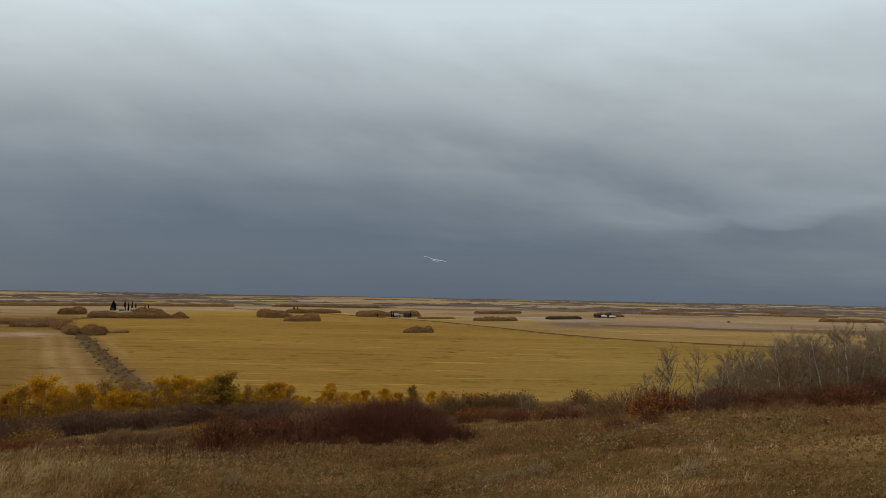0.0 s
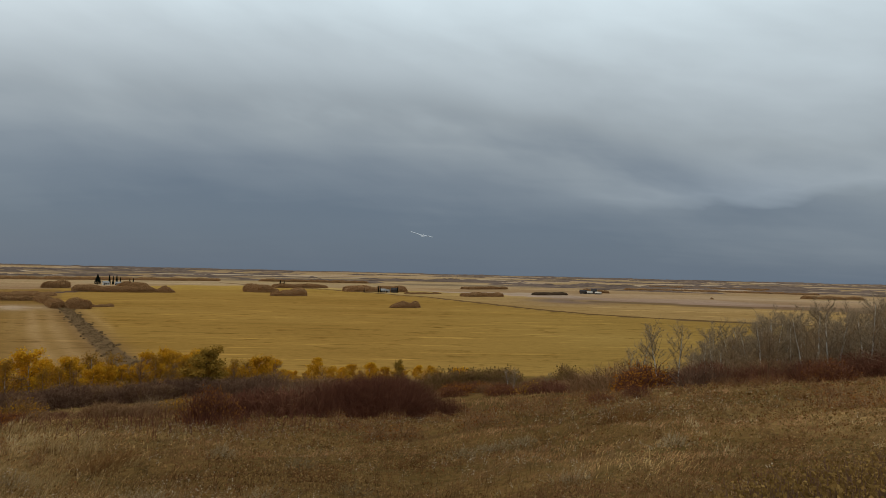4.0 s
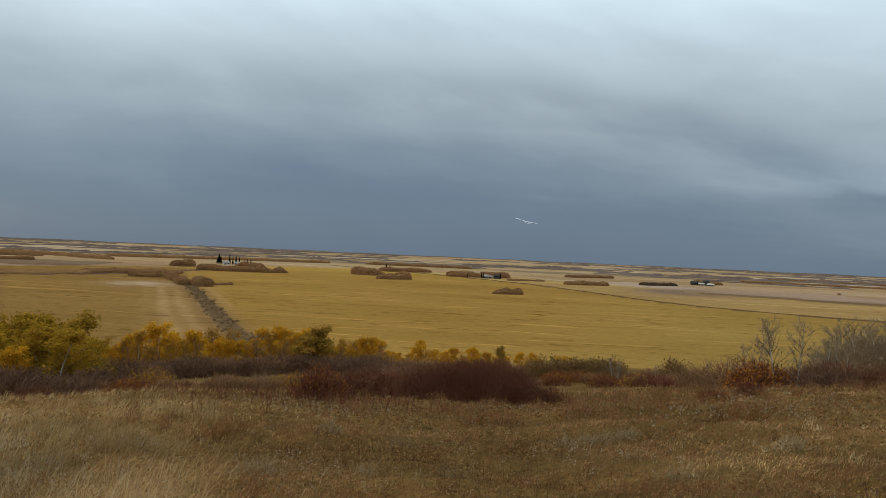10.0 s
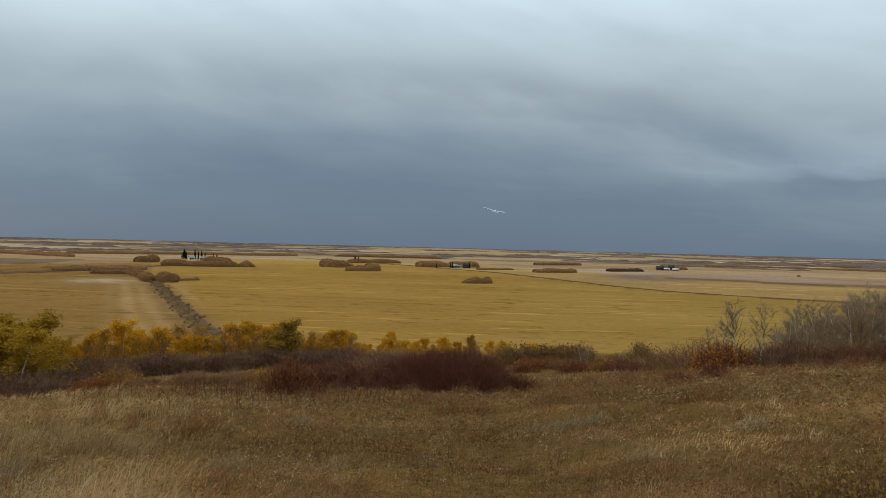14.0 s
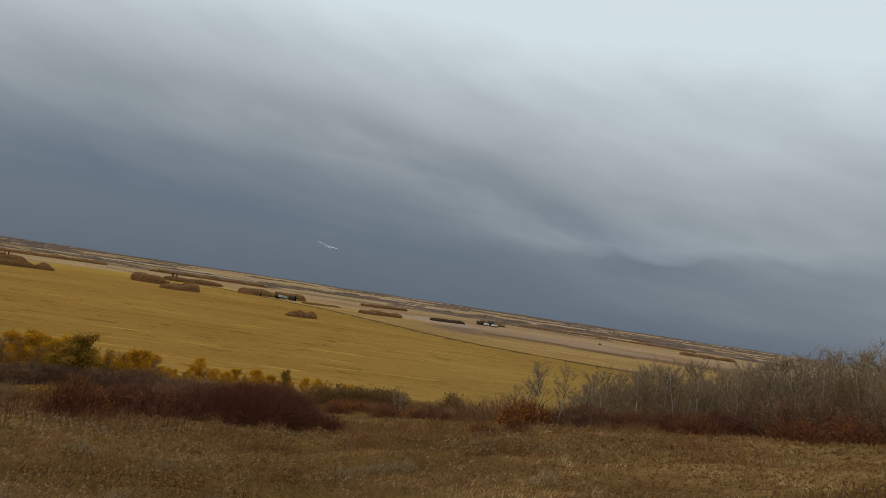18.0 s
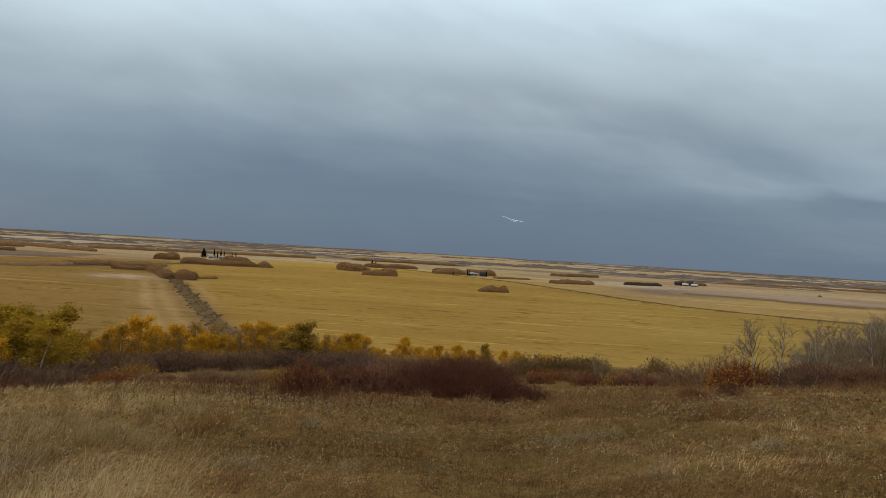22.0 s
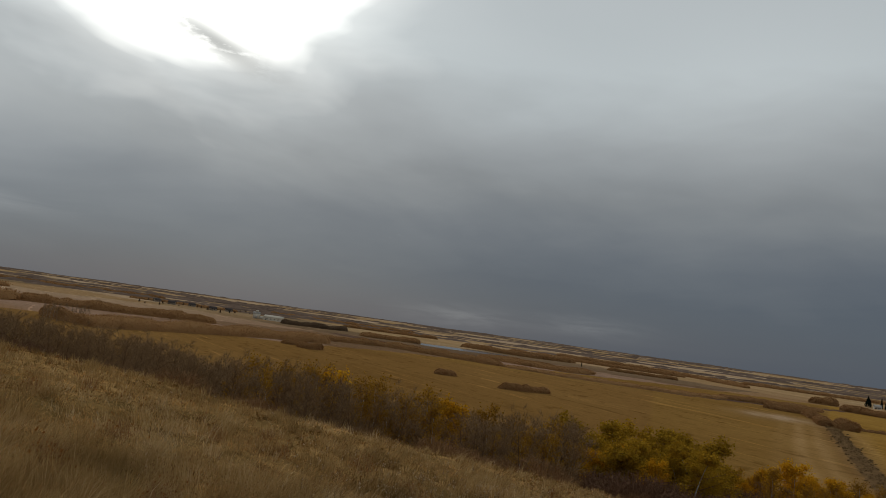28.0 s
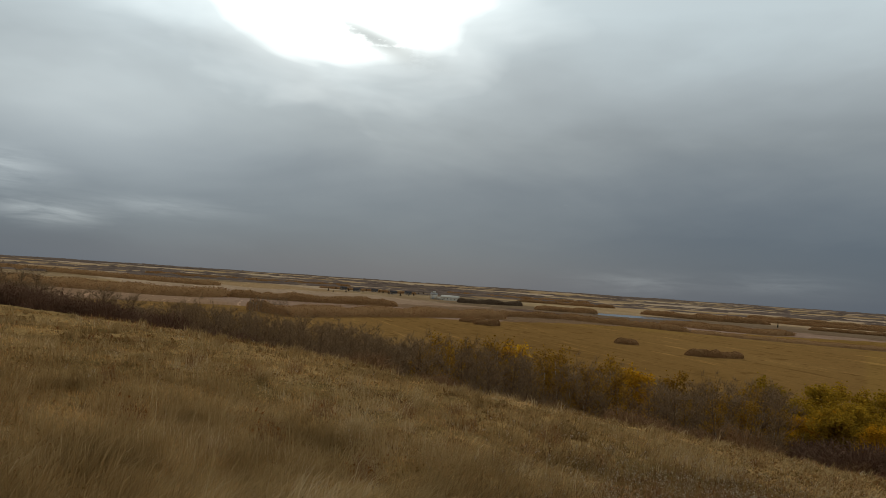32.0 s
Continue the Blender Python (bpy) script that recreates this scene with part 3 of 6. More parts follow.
def cards(c, size, rng, flat=0.0):
    """Small leaves as bent diamonds, turned every way."""
    c = np.asarray(c, float)
    n = len(c)
    a = rng.normal(size=(n, 3))
    a[:, 2] *= 1 - flat
    a /= np.linalg.norm(a, axis=1, keepdims=True)
    b = np.cross(a, rng.normal(size=(n, 3)))
    b /= np.maximum(np.linalg.norm(b, axis=1, keepdims=True), 1e-6)
    s = np.asarray(size).reshape(-1, 1) * rng.uniform(0.6, 1.3, (n, 1))
    lift = np.cross(a, b) * s * 0.25
    v = np.stack((c - a * s, c + b * s * 0.62 + lift, c + a * s, c - b * s * 0.62 + lift), 1).reshape(-1, 3)
    f = np.arange(n)[:, None] * 4 + np.arange(4)
    return v, f


def part(name, me, parent, label=""):
    ob = new(name, me)
    ob.parent = parent
    if label:
        tagged(ob, label)
    return ob


def thing(name, label, category, group="", kind=""):
    return tagged(new(name), label, category, group, kind)


def branches(rng, tall, levels, spread, first=0.35, lean=0.05, count=9):
    """Segments of a branching plant: (p0, p1, r0, r1, level)."""
    out = []

    def grow(p, d, length, rad, level):
        steps = 4 if level == 0 else 3
        q = Vector(p)
        d = Vector(d).normalized()
        for k in range(steps):
            d2 = (d + Vector(rng.normal(size=3)) * (0.06 if level == 0 else 0.16) + Vector((0, 0, 0.05 * level))).normalized()
            e = q + d2 * (length / steps)
            ra, rb = rad * (1 - 0.8 * k / steps), rad * (1 - 0.8 * (k + 1) / steps)
            out.append((tuple(q), tuple(e), ra, rb, level))
            if level < levels:
                m = max(1, round((count if level == 0 else 3.2) / steps * (1 if level else (0.3 if k == 0 and first > 0.3 else 1.25))))
                for _ in range(m):
                    f = rng.uniform(0.1, 1)
                    turn = rng.uniform(0, 6.283)
                    side = Vector((math.cos(turn), math.sin(turn), 0))
                    up = rng.uniform(0.3, 1.0)
                    nd = (d2 * up + side * spread * rng.uniform(0.6, 1.2)).normalized()
                    left = 1 - (k + f) / steps
                    grow(q + (e - q) * f, nd, length * (0.22 + 0.38 * left) * rng.uniform(0.7, 1.15), ra * 0.55, level + 1)
            q, d = e, d2
    grow((0, 0, -0.1), (rng.normal() * lean, rng.normal() * lean, 1), tall, tall * 0.016, 0)
    return out


def tree_meshes(seed, tall, spread, crown, bark, twigs, leaves=0, leaf=0.16, leaf_mat=None, count=9):
    """Meshes of one tree: trunk, limbs and, if it has any, leaves."""
    rng = np.random.default_rng(seed)
    seg = branches(rng, tall, 3, spread, crown, count=count)
    trunk = [s for s in seg if s[4] == 0]
    limbs = [s for s in seg if s[4] > 0]

    def sticks(lst, floor):
        return prisms([s[0] for s in lst], [s[1] for s in lst], [max(s[2], floor) for s in lst], [max(s[3], floor * 0.7) for s in lst])
    v, f = sticks(trunk, 0.03)
    made = [("trunk", mesh_of("trunk", v, f, bark))]
    v, f = sticks([s for s in limbs if s[4] == 1], 0.016)
    made.append(("branch_frame", mesh_of("branch_frame", v, f, M_GREYBARK if bark is M_BARK else bark)))
    fine = [s for s in limbs if s[4] > 1]
    v, f = ribbons([s[0] for s in fine], [s[1] for s in fine], [max(s[2], 0.024) for s in fine], [max(s[3], 0.015) for s in fine], rng)
    if not leaves:
        # the haze of finest twigs
        n = 720
        s = [fine[i] for i in rng.integers(0, len(fine), n)]
        p = np.array([a[0] for a in s]) + (np.array([a[1] for a in s]) - np.array([a[0] for a in s])) * rng.uniform(0.2, 1.1, (n, 1)) + rng.normal(size=(n, 3)) * 0.10
        q = p + (rng.normal(size=(n, 3)) * (0.5, 0.5, 0.4) + (0, 0, 0.45)) * rng.uniform(0.4, 0.85, (n, 1))
        v2, f2 = ribbons(p, q, np.full(n, 0.016), np.full(n, 0.008), rng)
        v, f = np.concatenate((v, v2)), np.concatenate((f, f2 + len(v)))
    made.append(("twig_crown", mesh_of("twig_crown", v, f, twigs)))
    if leaves:
        ends = [s for s in limbs if s[4] >= 2]
        pick = rng.integers(0, len(ends), leaves)
        c = np.array([np.array(ends[i][1]) for i in pick]) + rng.normal(size=(leaves, 3)) * 0.30
        v, f = cards(c, np.full(leaves, leaf), rng)
        made.append(("crown", mesh_of("crown", v, f, leaf_mat)))
    return made


def shrub_meshes(seed, wide, tall, stems, mat, leaves=0, leaf_mat=None, thick=0.017, leaf=0.07):
    """A dome of many upright stems that fork, with or without leaves."""
    rng = np.random.default_rng(seed)
    a, q = rng.uniform(0, 6.283, stems), np.sqrt(rng.uniform(0, 1, stems))
    base = np.stack((np.cos(a) * q * wide * 0.40, np.sin(a) * q * wide * 0.40, np.full(stems, -0.1)), 1)
    lump = 1 + 0.16 * np.sin(a * 3 + seed) + 0.10 * np.sin(a * 7 + 2 * seed)
    top = tall * np.sqrt(np.maximum(0.08, 1 - (q * 0.98) ** 2.4)) * rng.uniform(0.6, 1.0, stems)
    end = np.stack((np.cos(a) * q * wide * 0.52 * lump, np.sin(a) * q * wide * 0.52 * lump, top), 1)
    end[:, :2] += rng.normal(size=(stems, 2)) * 0.12
    mid = base + (end - base) * rng.uniform(0.4, 0.6, (stems, 1)) + rng.normal(size=(stems, 3)) * 0.07
    p0, p1 = [base, mid], [mid, end]
    r0, r1 = [np.full(stems, thick * 1.5), np.full(stems, thick)], [np.full(stems, thick), np.full(stems, thick * 0.5)]
    for _ in range(3):
        off = rng.normal(size=(stems, 3)) * (0.42, 0.42, 0.2) * tall * 0.35
        f = rng.uniform(-0.3, 0.9, (stems, 1))
        s = mid + (end - mid) * f
        p0.append(s)
        p1.append(s + (end - mid) * rng.uniform(0.35, 0.75, (stems, 1)) * (1 - 0.5 * f) + off)
        r0.append(np.full(stems, thick * 0.8))
        r1.append(np.full(stems, thick * 0.4))
    tips = np.concatenate((end, p1[2], p1[3]))
    made = []
    for name, k in (("stem_base", slice(0, 1)), ("twig_crown", slice(1, 5))):
        ends = [np.concatenate(a[k]) for a in (p0, p1, r0, r1)]
        v, f = ribbons(*ends, rng)
        made.append((name, mesh_of(name, v, f, mat)))
    if leaves:
        c = tips[rng.integers(0, len(tips), leaves)] + rng.normal(size=(leaves, 3)) * 0.14
        c[:, 2] -= rng.uniform(0, 0.35, leaves) * tall
        v, f = cards(np.maximum(c, (-1e3, -1e3, 0.05)), np.full(leaves, leaf), rng)
        made.append(("foliage", mesh_of("foliage", v, f, leaf_mat)))
    return made


def plant(kinds, name, label, category, group, az, r, tall, rng, width=1.0, sink=0.0):
    """Stand one of the plants (meshes, height) on the ground, at a height in metres."""
    parts, size = kinds[int(rng.integers(len(kinds)))]
    x, y = spot(az, r)
    k = tall / size
    e = thing(name, label, category, group)
    e.matrix_basis = pose(x, y, ground_at(x, y) - sink, 0, 0, rng.uniform(0, 360)) @ Matrix.Diagonal((k * width, k * width, k, 1))
    for n, me in parts:
        ob = part(n, me, e)
        if n != "trunk":
            tagged(ob, kind="stuff")
    return e


def kinds_of(make, seeds, tall, *rest, **more):
    return [(make(s, tall, *rest, **more), tall) for s in seeds]


BARE = kinds_of(tree_meshes, (1, 2, 3, 4), 9.0, 0.7, 0.35, M_BARK, M_GREYTWIG, count=16)
BARE_DARK = kinds_of(tree_meshes, (5, 6, 7), 8.0, 0.85, 0.3, M_GREYBARK, M_DUNTWIG, count=16)
ASPEN = kinds_of(tree_meshes, (11, 12, 13, 14), 7.0, 0.75, 0.3, M_BARK, M_BROWNTWIG, leaves=4200, leaf=0.135, leaf_mat=M_GOLD, count=12)
ASPEN_BROWN = kinds_of(tree_meshes, (15, 16, 17), 7.0, 0.75, 0.3, M_BARK, M_BROWNTWIG, leaves=1500, leaf=0.13, leaf_mat=M_BRASS, count=14)
ASPEN_GREEN = kinds_of(tree_meshes, (21, 22, 23), 8.0, 0.75, 0.3, M_BARK, M_BROWNTWIG, leaves=3400, leaf=0.15, leaf_mat=M_LIME, count=12)
DEEP = kinds_of(tree_meshes, (31, 32), 6.0, 0.95, 0.2, M_DARKBARK, M_BROWNTWIG, leaves=3600, leaf=0.17, leaf_mat=M_DEEP, count=14)
RED = [(shrub_meshes(s, 4.0, 2.2, 240, M_REDTWIG), 2.2) for s in (41, 42, 43)]
DARK = [(shrub_meshes(s, 4.0, 2.4, 260, M_DARKTWIG), 2.4) for s in (57, 58, 59)]
BROWN = [(shrub_meshes(s, 4.0, 2.4, 230, M_BROWNTWIG), 2.4) for s in (44, 45, 46)]
GREY = [(shrub_meshes(s, 3.6, 2.6, 220, M_DUNTWIG), 2.6) for s in (47, 48)]
RUST = [(shrub_meshes(s, 3.0, 1.8, 200, M_REDTWIG, 700, M_RUST), 1.8) for s in (51, 52)]
ORANGE = [(shrub_meshes(s, 3.0, 1.9, 190, M_REDTWIG, 1100, M_ORANGE), 1.9) for s in (62, 63)]
AMBER = [(shrub_meshes(s, 3.0, 1.8, 180, M_BROWNTWIG, 800, M_GOLD), 1.8) for s in (53, 54)]
WILLOW = [(shrub_meshes(s, 4.0, 3.0, 220, M_BROWNTWIG, 1300, M_OLIVE, leaf=0.11), 3.0) for s in (55, 56)]

CANOPY = ((-50, 1.3), (-45, 1.1), (-42, 0.8), (-39, 0.0), (-35, -0.8), (-31, -1.8), (-28, -2.8), (-24, -3.6), (-22, -4.3), (-20.8, -5.6), (-19, -4.6), (-17, -5.0), (-15.8, -6.6), (-14, -6.9), (-9, -8.0), (-2, -7.9), (5, -7.8), (12, -7.4), (18, -6.9),
          (26, -6.6), (29, -6.4), (32, -7.1), (34, -7.3), (35.2, -6.7), (37, -6.3), (41, -6.1), (46, -6.3), (50, -6.3), (54, -6.8), (59, -6.0), (64, -5.9), (68, -5.2), (75, -4.8), (82, -4.0), (86, -3.6), (90, -3.2), (94, -2.8), (98, -2.1), (102, -1.5), (106, -0.85))


def canopy(az, r):
    """Height of a plant at that place whose top reaches the belt's skyline."""
    el = np.interp(az, [c[0] for c in CANOPY], [c[1] for c in CANOPY])
    x, y = spot(az, r)
    return EYE + r * math.tan(math.radians(el)) - ground_at(x, y)


def stand(seed, n, az, r, kinds, name, label, category, group, share=(0.75, 1.0), lo=1.0, hi=12.0, width=1.0):
    rng = np.random.default_rng(seed)
    for i in range(n):
        a = az[0] + (az[1] - az[0]) * (i + rng.uniform(0, 1)) / n
        d = rng.uniform(*r)
        t = min(hi, max(lo, canopy(a, d) * rng.uniform(*share)))
        plant(kinds, name, label, category, group, a, d, t, rng, width)


def low_stand(seed, n, az, r, kinds, name, label, category, group, tall, width=1.2):
    rng = np.random.default_rng(seed)
    for i in range(n):
        a = az[0] + (az[1] - az[0]) * (i + rng.uniform(0, 1)) / n
        plant(kinds, name, label, category, group, a, rng.uniform(*r), rng.uniform(*tall), rng, width)


G_BELT = "trees of the belt at the foot of the slope"
G_WOOD = "bare trees of the hillside wood"
G_SHRUB = "shrubs of the lower slope"
# belt below: golden aspens, then taller yellow-green ones, then bare trees
stand(101, 52, (-4, 34), (130, 156), ASPEN, "aspen_tree", "small aspen with golden autumn leaves and pale trunk", "tree", G_BELT, (0.5, 1.02), 2.6, 9, 1.3)
stand(110, 22, (14, 34), (128, 150), ASPEN_BROWN, "aspen_tree", "small aspen with dull brownish-gold leaves", "tree", G_BELT, (0.55, 0.9), 2.6, 8)
stand(108, 16, (0, 34), (126, 144), BARE_DARK, "bare_tree", "leafless brown tree among golden aspens", "tree", G_BELT, (0.5, 0.9), 2.6, 8)
stand(102, 22, (37.0, 45.0), (88, 110), ASPEN_GREEN, "aspen_tree", "tall aspen turning from green to yellow", "tree", G_BELT, (0.72, 1.0), 3.5, 11, 1.25)
stand(132, 12, (34.6, 40), (84, 104), ASPEN_GREEN, "aspen_tree", "young aspen turning from green to yellow", "tree", G_BELT, (0.62, 0.9), 3, 8, 1.3)
stand(109, 5, (37.5, 45), (84, 94), ASPEN, "aspen_tree", "young aspen with yellow leaves before taller trees", "tree", G_BELT, (0.5, 0.75), 3, 8)
stand(103, 44, (46, 74), (70, 112), ASPEN_BROWN, "aspen_tree", "aspen with thinning brownish-gold leaves among bare trees", "tree", G_BELT, (0.6, 0.98), 4, 10)
for k, (a, r) in enumerate(((55.5, 84), (52.8, 88), (57.6, 92), (62.0, 88), (67.2, 90), (66.0, 94))):
    plant(ASPEN_BROWN if k % 5 else ASPEN, "aspen_tree", "aspen with golden leaves standing above bare trees", "tree", G_BELT, a, r, canopy(a, r) * 1.02, np.random.default_rng(300 + k))
stand(104, 190, (45, 93), (66, 108), BARE_DARK, "bare_tree", "leafless grey-brown tree at the foot of the slope", "tree", G_BELT, (0.72, 1.0), 3, 11)
stand(105, 20, (74, 92), (110, 190), ASPEN_BROWN, "aspen_tree", "brownish-gold aspen in a dark thicket", "tree", G_BELT, (0.6, 0.85), 3, 8)
# wood on the slope to the right of the first view
stand(106, 180, (-51, -21.2), (62, 112), BARE, "bare_aspen", "leafless aspen with pale bark on the hillside", "tree", G_WOOD, (0.55, 1.0), 3, 12)
stand(107, 60, (-51, -22), (60, 85), BARE_DARK, "bare_aspen", "leafless dark grey tree in the hillside wood", "tree", G_WOOD, (0.5, 0.8), 3, 9)

# shrubs between the brow and the belt
S_RED, S_BROWN, S_GREY = "leafless dark red dogwood thicket", "leafless brown willow thicket", "leafless grey willow clump"
rng0 = np.random.default_rng(7)
big = [(shrub_meshes(61, 9.6, 3.2, 5000, M_REDTWIG, thick=0.008), 3.2)]
plant(big, "dogwood_thicket", "large dome-shaped dark red dogwood thicket below the brow", "shrub", G_SHRUB, 4.2, 50.0, 3.2, rng0)
L_RUST, L_AMBER = "low shrub with rusty leaves", "low shrub with orange-gold autumn leaves"
NEAR_SHRUBS = (
        (10.6, 50, 2.3, 1.5, RED, S_RED), (13.4, 51, 2.2, 1.4, RED, S_RED), (11.2, 66, 2.4, 1.2, GREY, S_GREY), (15.2, 54, 1.8, 1.2, RED, S_RED), (-1.9, 50, 1.5, 1.2, RED, S_RED),
        (0.6, 62, 2.2, 1.4, BROWN, S_BROWN), (21.8, 66, 1.9, 1.3, GREY, S_GREY), (31.0, 100, 3.6, 1.3, BROWN, S_BROWN), (34.2, 98, 5.2, 0.9, GREY, "tall leafless grey willow clump in the dip"),
        (35.4, 100, 4.4, 1.0, BROWN, S_BROWN), (38.0, 72, 1.8, 1.3, RED, S_RED), (40.5, 74, 1.8, 1.3, BROWN, S_BROWN),
        (31.9, 57, 1.1, 1.8, ORANGE, L_RUST), (30.6, 60, 0.9, 1.7, RUST, L_RUST), (29.2, 58, 0.9, 1.8, BROWN, S_BROWN), (28.0, 61, 0.8, 1.6, RED, S_RED), (26.4, 60, 0.7, 1.6, BROWN, S_BROWN),
        (24.6, 58, 0.7, 1.6, RED, S_RED), (23.2, 60, 0.8, 1.5, RUST, L_RUST), (20.0, 63, 1.4, 1.5, AMBER, L_AMBER), (30.3, 92, 2.8, 1.1, AMBER, "round shrub with golden leaves"), (18.4, 72, 1.8, 1.4, BROWN, S_BROWN))
EDGE_SHRUBS = (
        (12.0, 60, 1.8, 1.2, RUST, "shrub with rust-orange leaves"), (-18.0, 60, 2.7, 1.1, ORANGE, "shrub with bright rust-orange leaves at the wood's edge"),
        (-17.0, 58, 2.0, 1.1, ORANGE, "shrub with bright rust-orange leaves at the wood's edge"), (-8.9, 98, 2.0, 1.2, AMBER, L_AMBER),
        (-2.6, 104, 1.9, 1.8, ORANGE, L_RUST), (-4.6, 106, 1.9, 1.8, ORANGE, L_RUST), (-6.4, 100, 1.7, 1.7, RUST, L_RUST), (-11.7, 114, 4.2, 0.9, WILLOW, "upright willow with yellowing leaves"),
        (17.4, 45, 2.5, 0.8, RUST, "young shrub with a few rusty leaves above the grass"), (16.5, 47, 2.0, 0.8, RUST, "young shrub with a few rusty leaves above the grass"),
        (-14.4, 38, 0.8, 1.1, RUST, L_RUST), (-17.2, 41, 0.9, 1.1, RED, S_RED), (-31, 57, 1.7, 1.2, RUST, "shrub with rust-red leaves"), (-38, 52, 1.8, 1.3, RUST, "shrub with rust-red leaves"),
        (-41.0, 54, 1.8, 1.2, RUST, "shrub with rust-red leaves"))
for az, r, tall, wide, kinds, label in NEAR_SHRUBS + EDGE_SHRUBS:
    plant(kinds, "shrub", label, "shrub", G_SHRUB, az, r, tall, rng0, wide)
low_stand(111, 34, (13, 31), (116, 128), DARK, "willow_shrub", "leafless dark brown willow thicket", "shrub", G_SHRUB, (2.4, 3.6), 1.5)
low_stand(131, 9, (30.5, 37.5), (98, 110), DARK, "willow_shrub", "tall leafless dark brown willow thicket", "shrub", G_SHRUB, (3.4, 4.8), 1.3)
low_stand(130, 14, (2, 14), (112, 126), DARK, "willow_shrub", "leafless dark brown willow thicket", "shrub", G_SHRUB, (1.8, 2.8), 1.6)
low_stand(112, 22, (-1, 29), (116, 128), BROWN, "willow_shrub", S_BROWN, "shrub", G_SHRUB, (2.4, 3.8), 1.6)
low_stand(128, 16, (-16, -2), (98, 120), BROWN, "willow_shrub", S_BROWN, "shrub", G_SHRUB, (1.4, 2.4), 1.6)
low_stand(113, 8, (-17, -9), (84, 104), RED, "dogwood_shrub", S_RED, "shrub", G_SHRUB, (1.2, 2.0), 1.6)
low_stand(129, 10, (-17, -2), (92, 112), RUST, "shrub", "low shrub with rust-orange leaves below the meadow", "shrub", G_SHRUB, (1.2, 1.9), 1.7)
low_stand(114, 10, (-7.4, -0.9), (113, 120), WILLOW, "willow", "dense dark olive-leaved willow", "shrub", G_SHRUB, (3.7, 4.3), 1.0)
low_stand(115, 18, (-52, -19), (58, 70), RED, "dogwood_shrub", S_RED, "shrub", G_SHRUB, (1.3, 2.5), 1.4)
low_stand(126, 12, (-52, -34), (56, 72), DARK, "willow_shrub", "leafless dark brown willow thicket", "shrub", G_SHRUB, (2.6, 3.8), 1.5)
low_stand(133, 10, (-50, -20), (57, 66), DARK, "willow_shrub", "leafless dark brown willow thicket", "shrub", G_SHRUB, (1.4, 2.4), 1.5)
low_stand(116, 30, (-52, -12), (62, 95), BROWN, "willow_shrub", S_BROWN, "shrub", G_SHRUB, (1.6, 3.2), 1.5)
low_stand(117, 26, (-52, -20), (70, 105), GREY, "grey_willow", S_GREY, "shrub", G_SHRUB, (2.4, 4.4), 1.4)
low_stand(118, 40, (46, 80), (62, 92), BROWN, "willow_shrub", S_BROWN, "shrub", G_SHRUB, (1.4, 2.8), 1.5)
stand(119, 30, (44, 84), (72, 105), GREY, "grey_willow", S_GREY, "shrub", G_SHRUB, (0.4, 0.7), 2, 6, 1.2)
stand(120, 110, (72, 109), (88, 180), BARE_DARK, "bare_poplar", "leafless brown tree in the valley thicket", "tree", G_BELT, (0.6, 1.0), 2.5, 9, 1.3)
low_stand(125, 28, (34, 50), (76, 92), DARK, "willow_shrub", S_BROWN, "shrub", G_SHRUB, (2.8, 4.0), 1.4)
low_stand(127, 66, (82, 109), (84, 140), DARK, "willow_shrub", S_BROWN, "shrub", G_SHRUB, (2.6, 4.2), 1.6)
low_stand(121, 40, (72, 106), (80, 120), DARK, "willow_shrub", "leafless dark brown willow thicket", "shrub", G_SHRUB, (2.0, 3.4), 1.6)
plant(DEEP, "broadleaf_tree", "dense dark green tree among golden aspens", "tree", G_BELT, 18.4, 124, canopy(18.4, 124) * 0.98, rng0, 1.3)
plant(DEEP, "broadleaf_tree", "dense dark green tree among golden aspens", "tree", G_BELT, 17.6, 126, canopy(17.6, 126) * 0.88, rng0, 1.35)
plant(DEEP, "broadleaf_tree", "slim dark-leaved tree standing alone above shrubs", "tree", G_BELT, 2.3, 118, canopy(2.3, 118), rng0, 0.6)
for az, r, t in ((-18.9, 62, 5.4), (-17.3, 63, 5.0), (-16.4, 66, 3.8), (-20.3, 62, 5.2), (-6.8, 104, 3.4), (-7.3, 105, 3.2), (-14.0, 92, 3.0), (-10.2, 106, 2.8)):
    plant(BARE, "bare_aspen", "leafless white-barked aspen at the edge of the wood", "tree", G_WOOD, az, r, t, rng0)


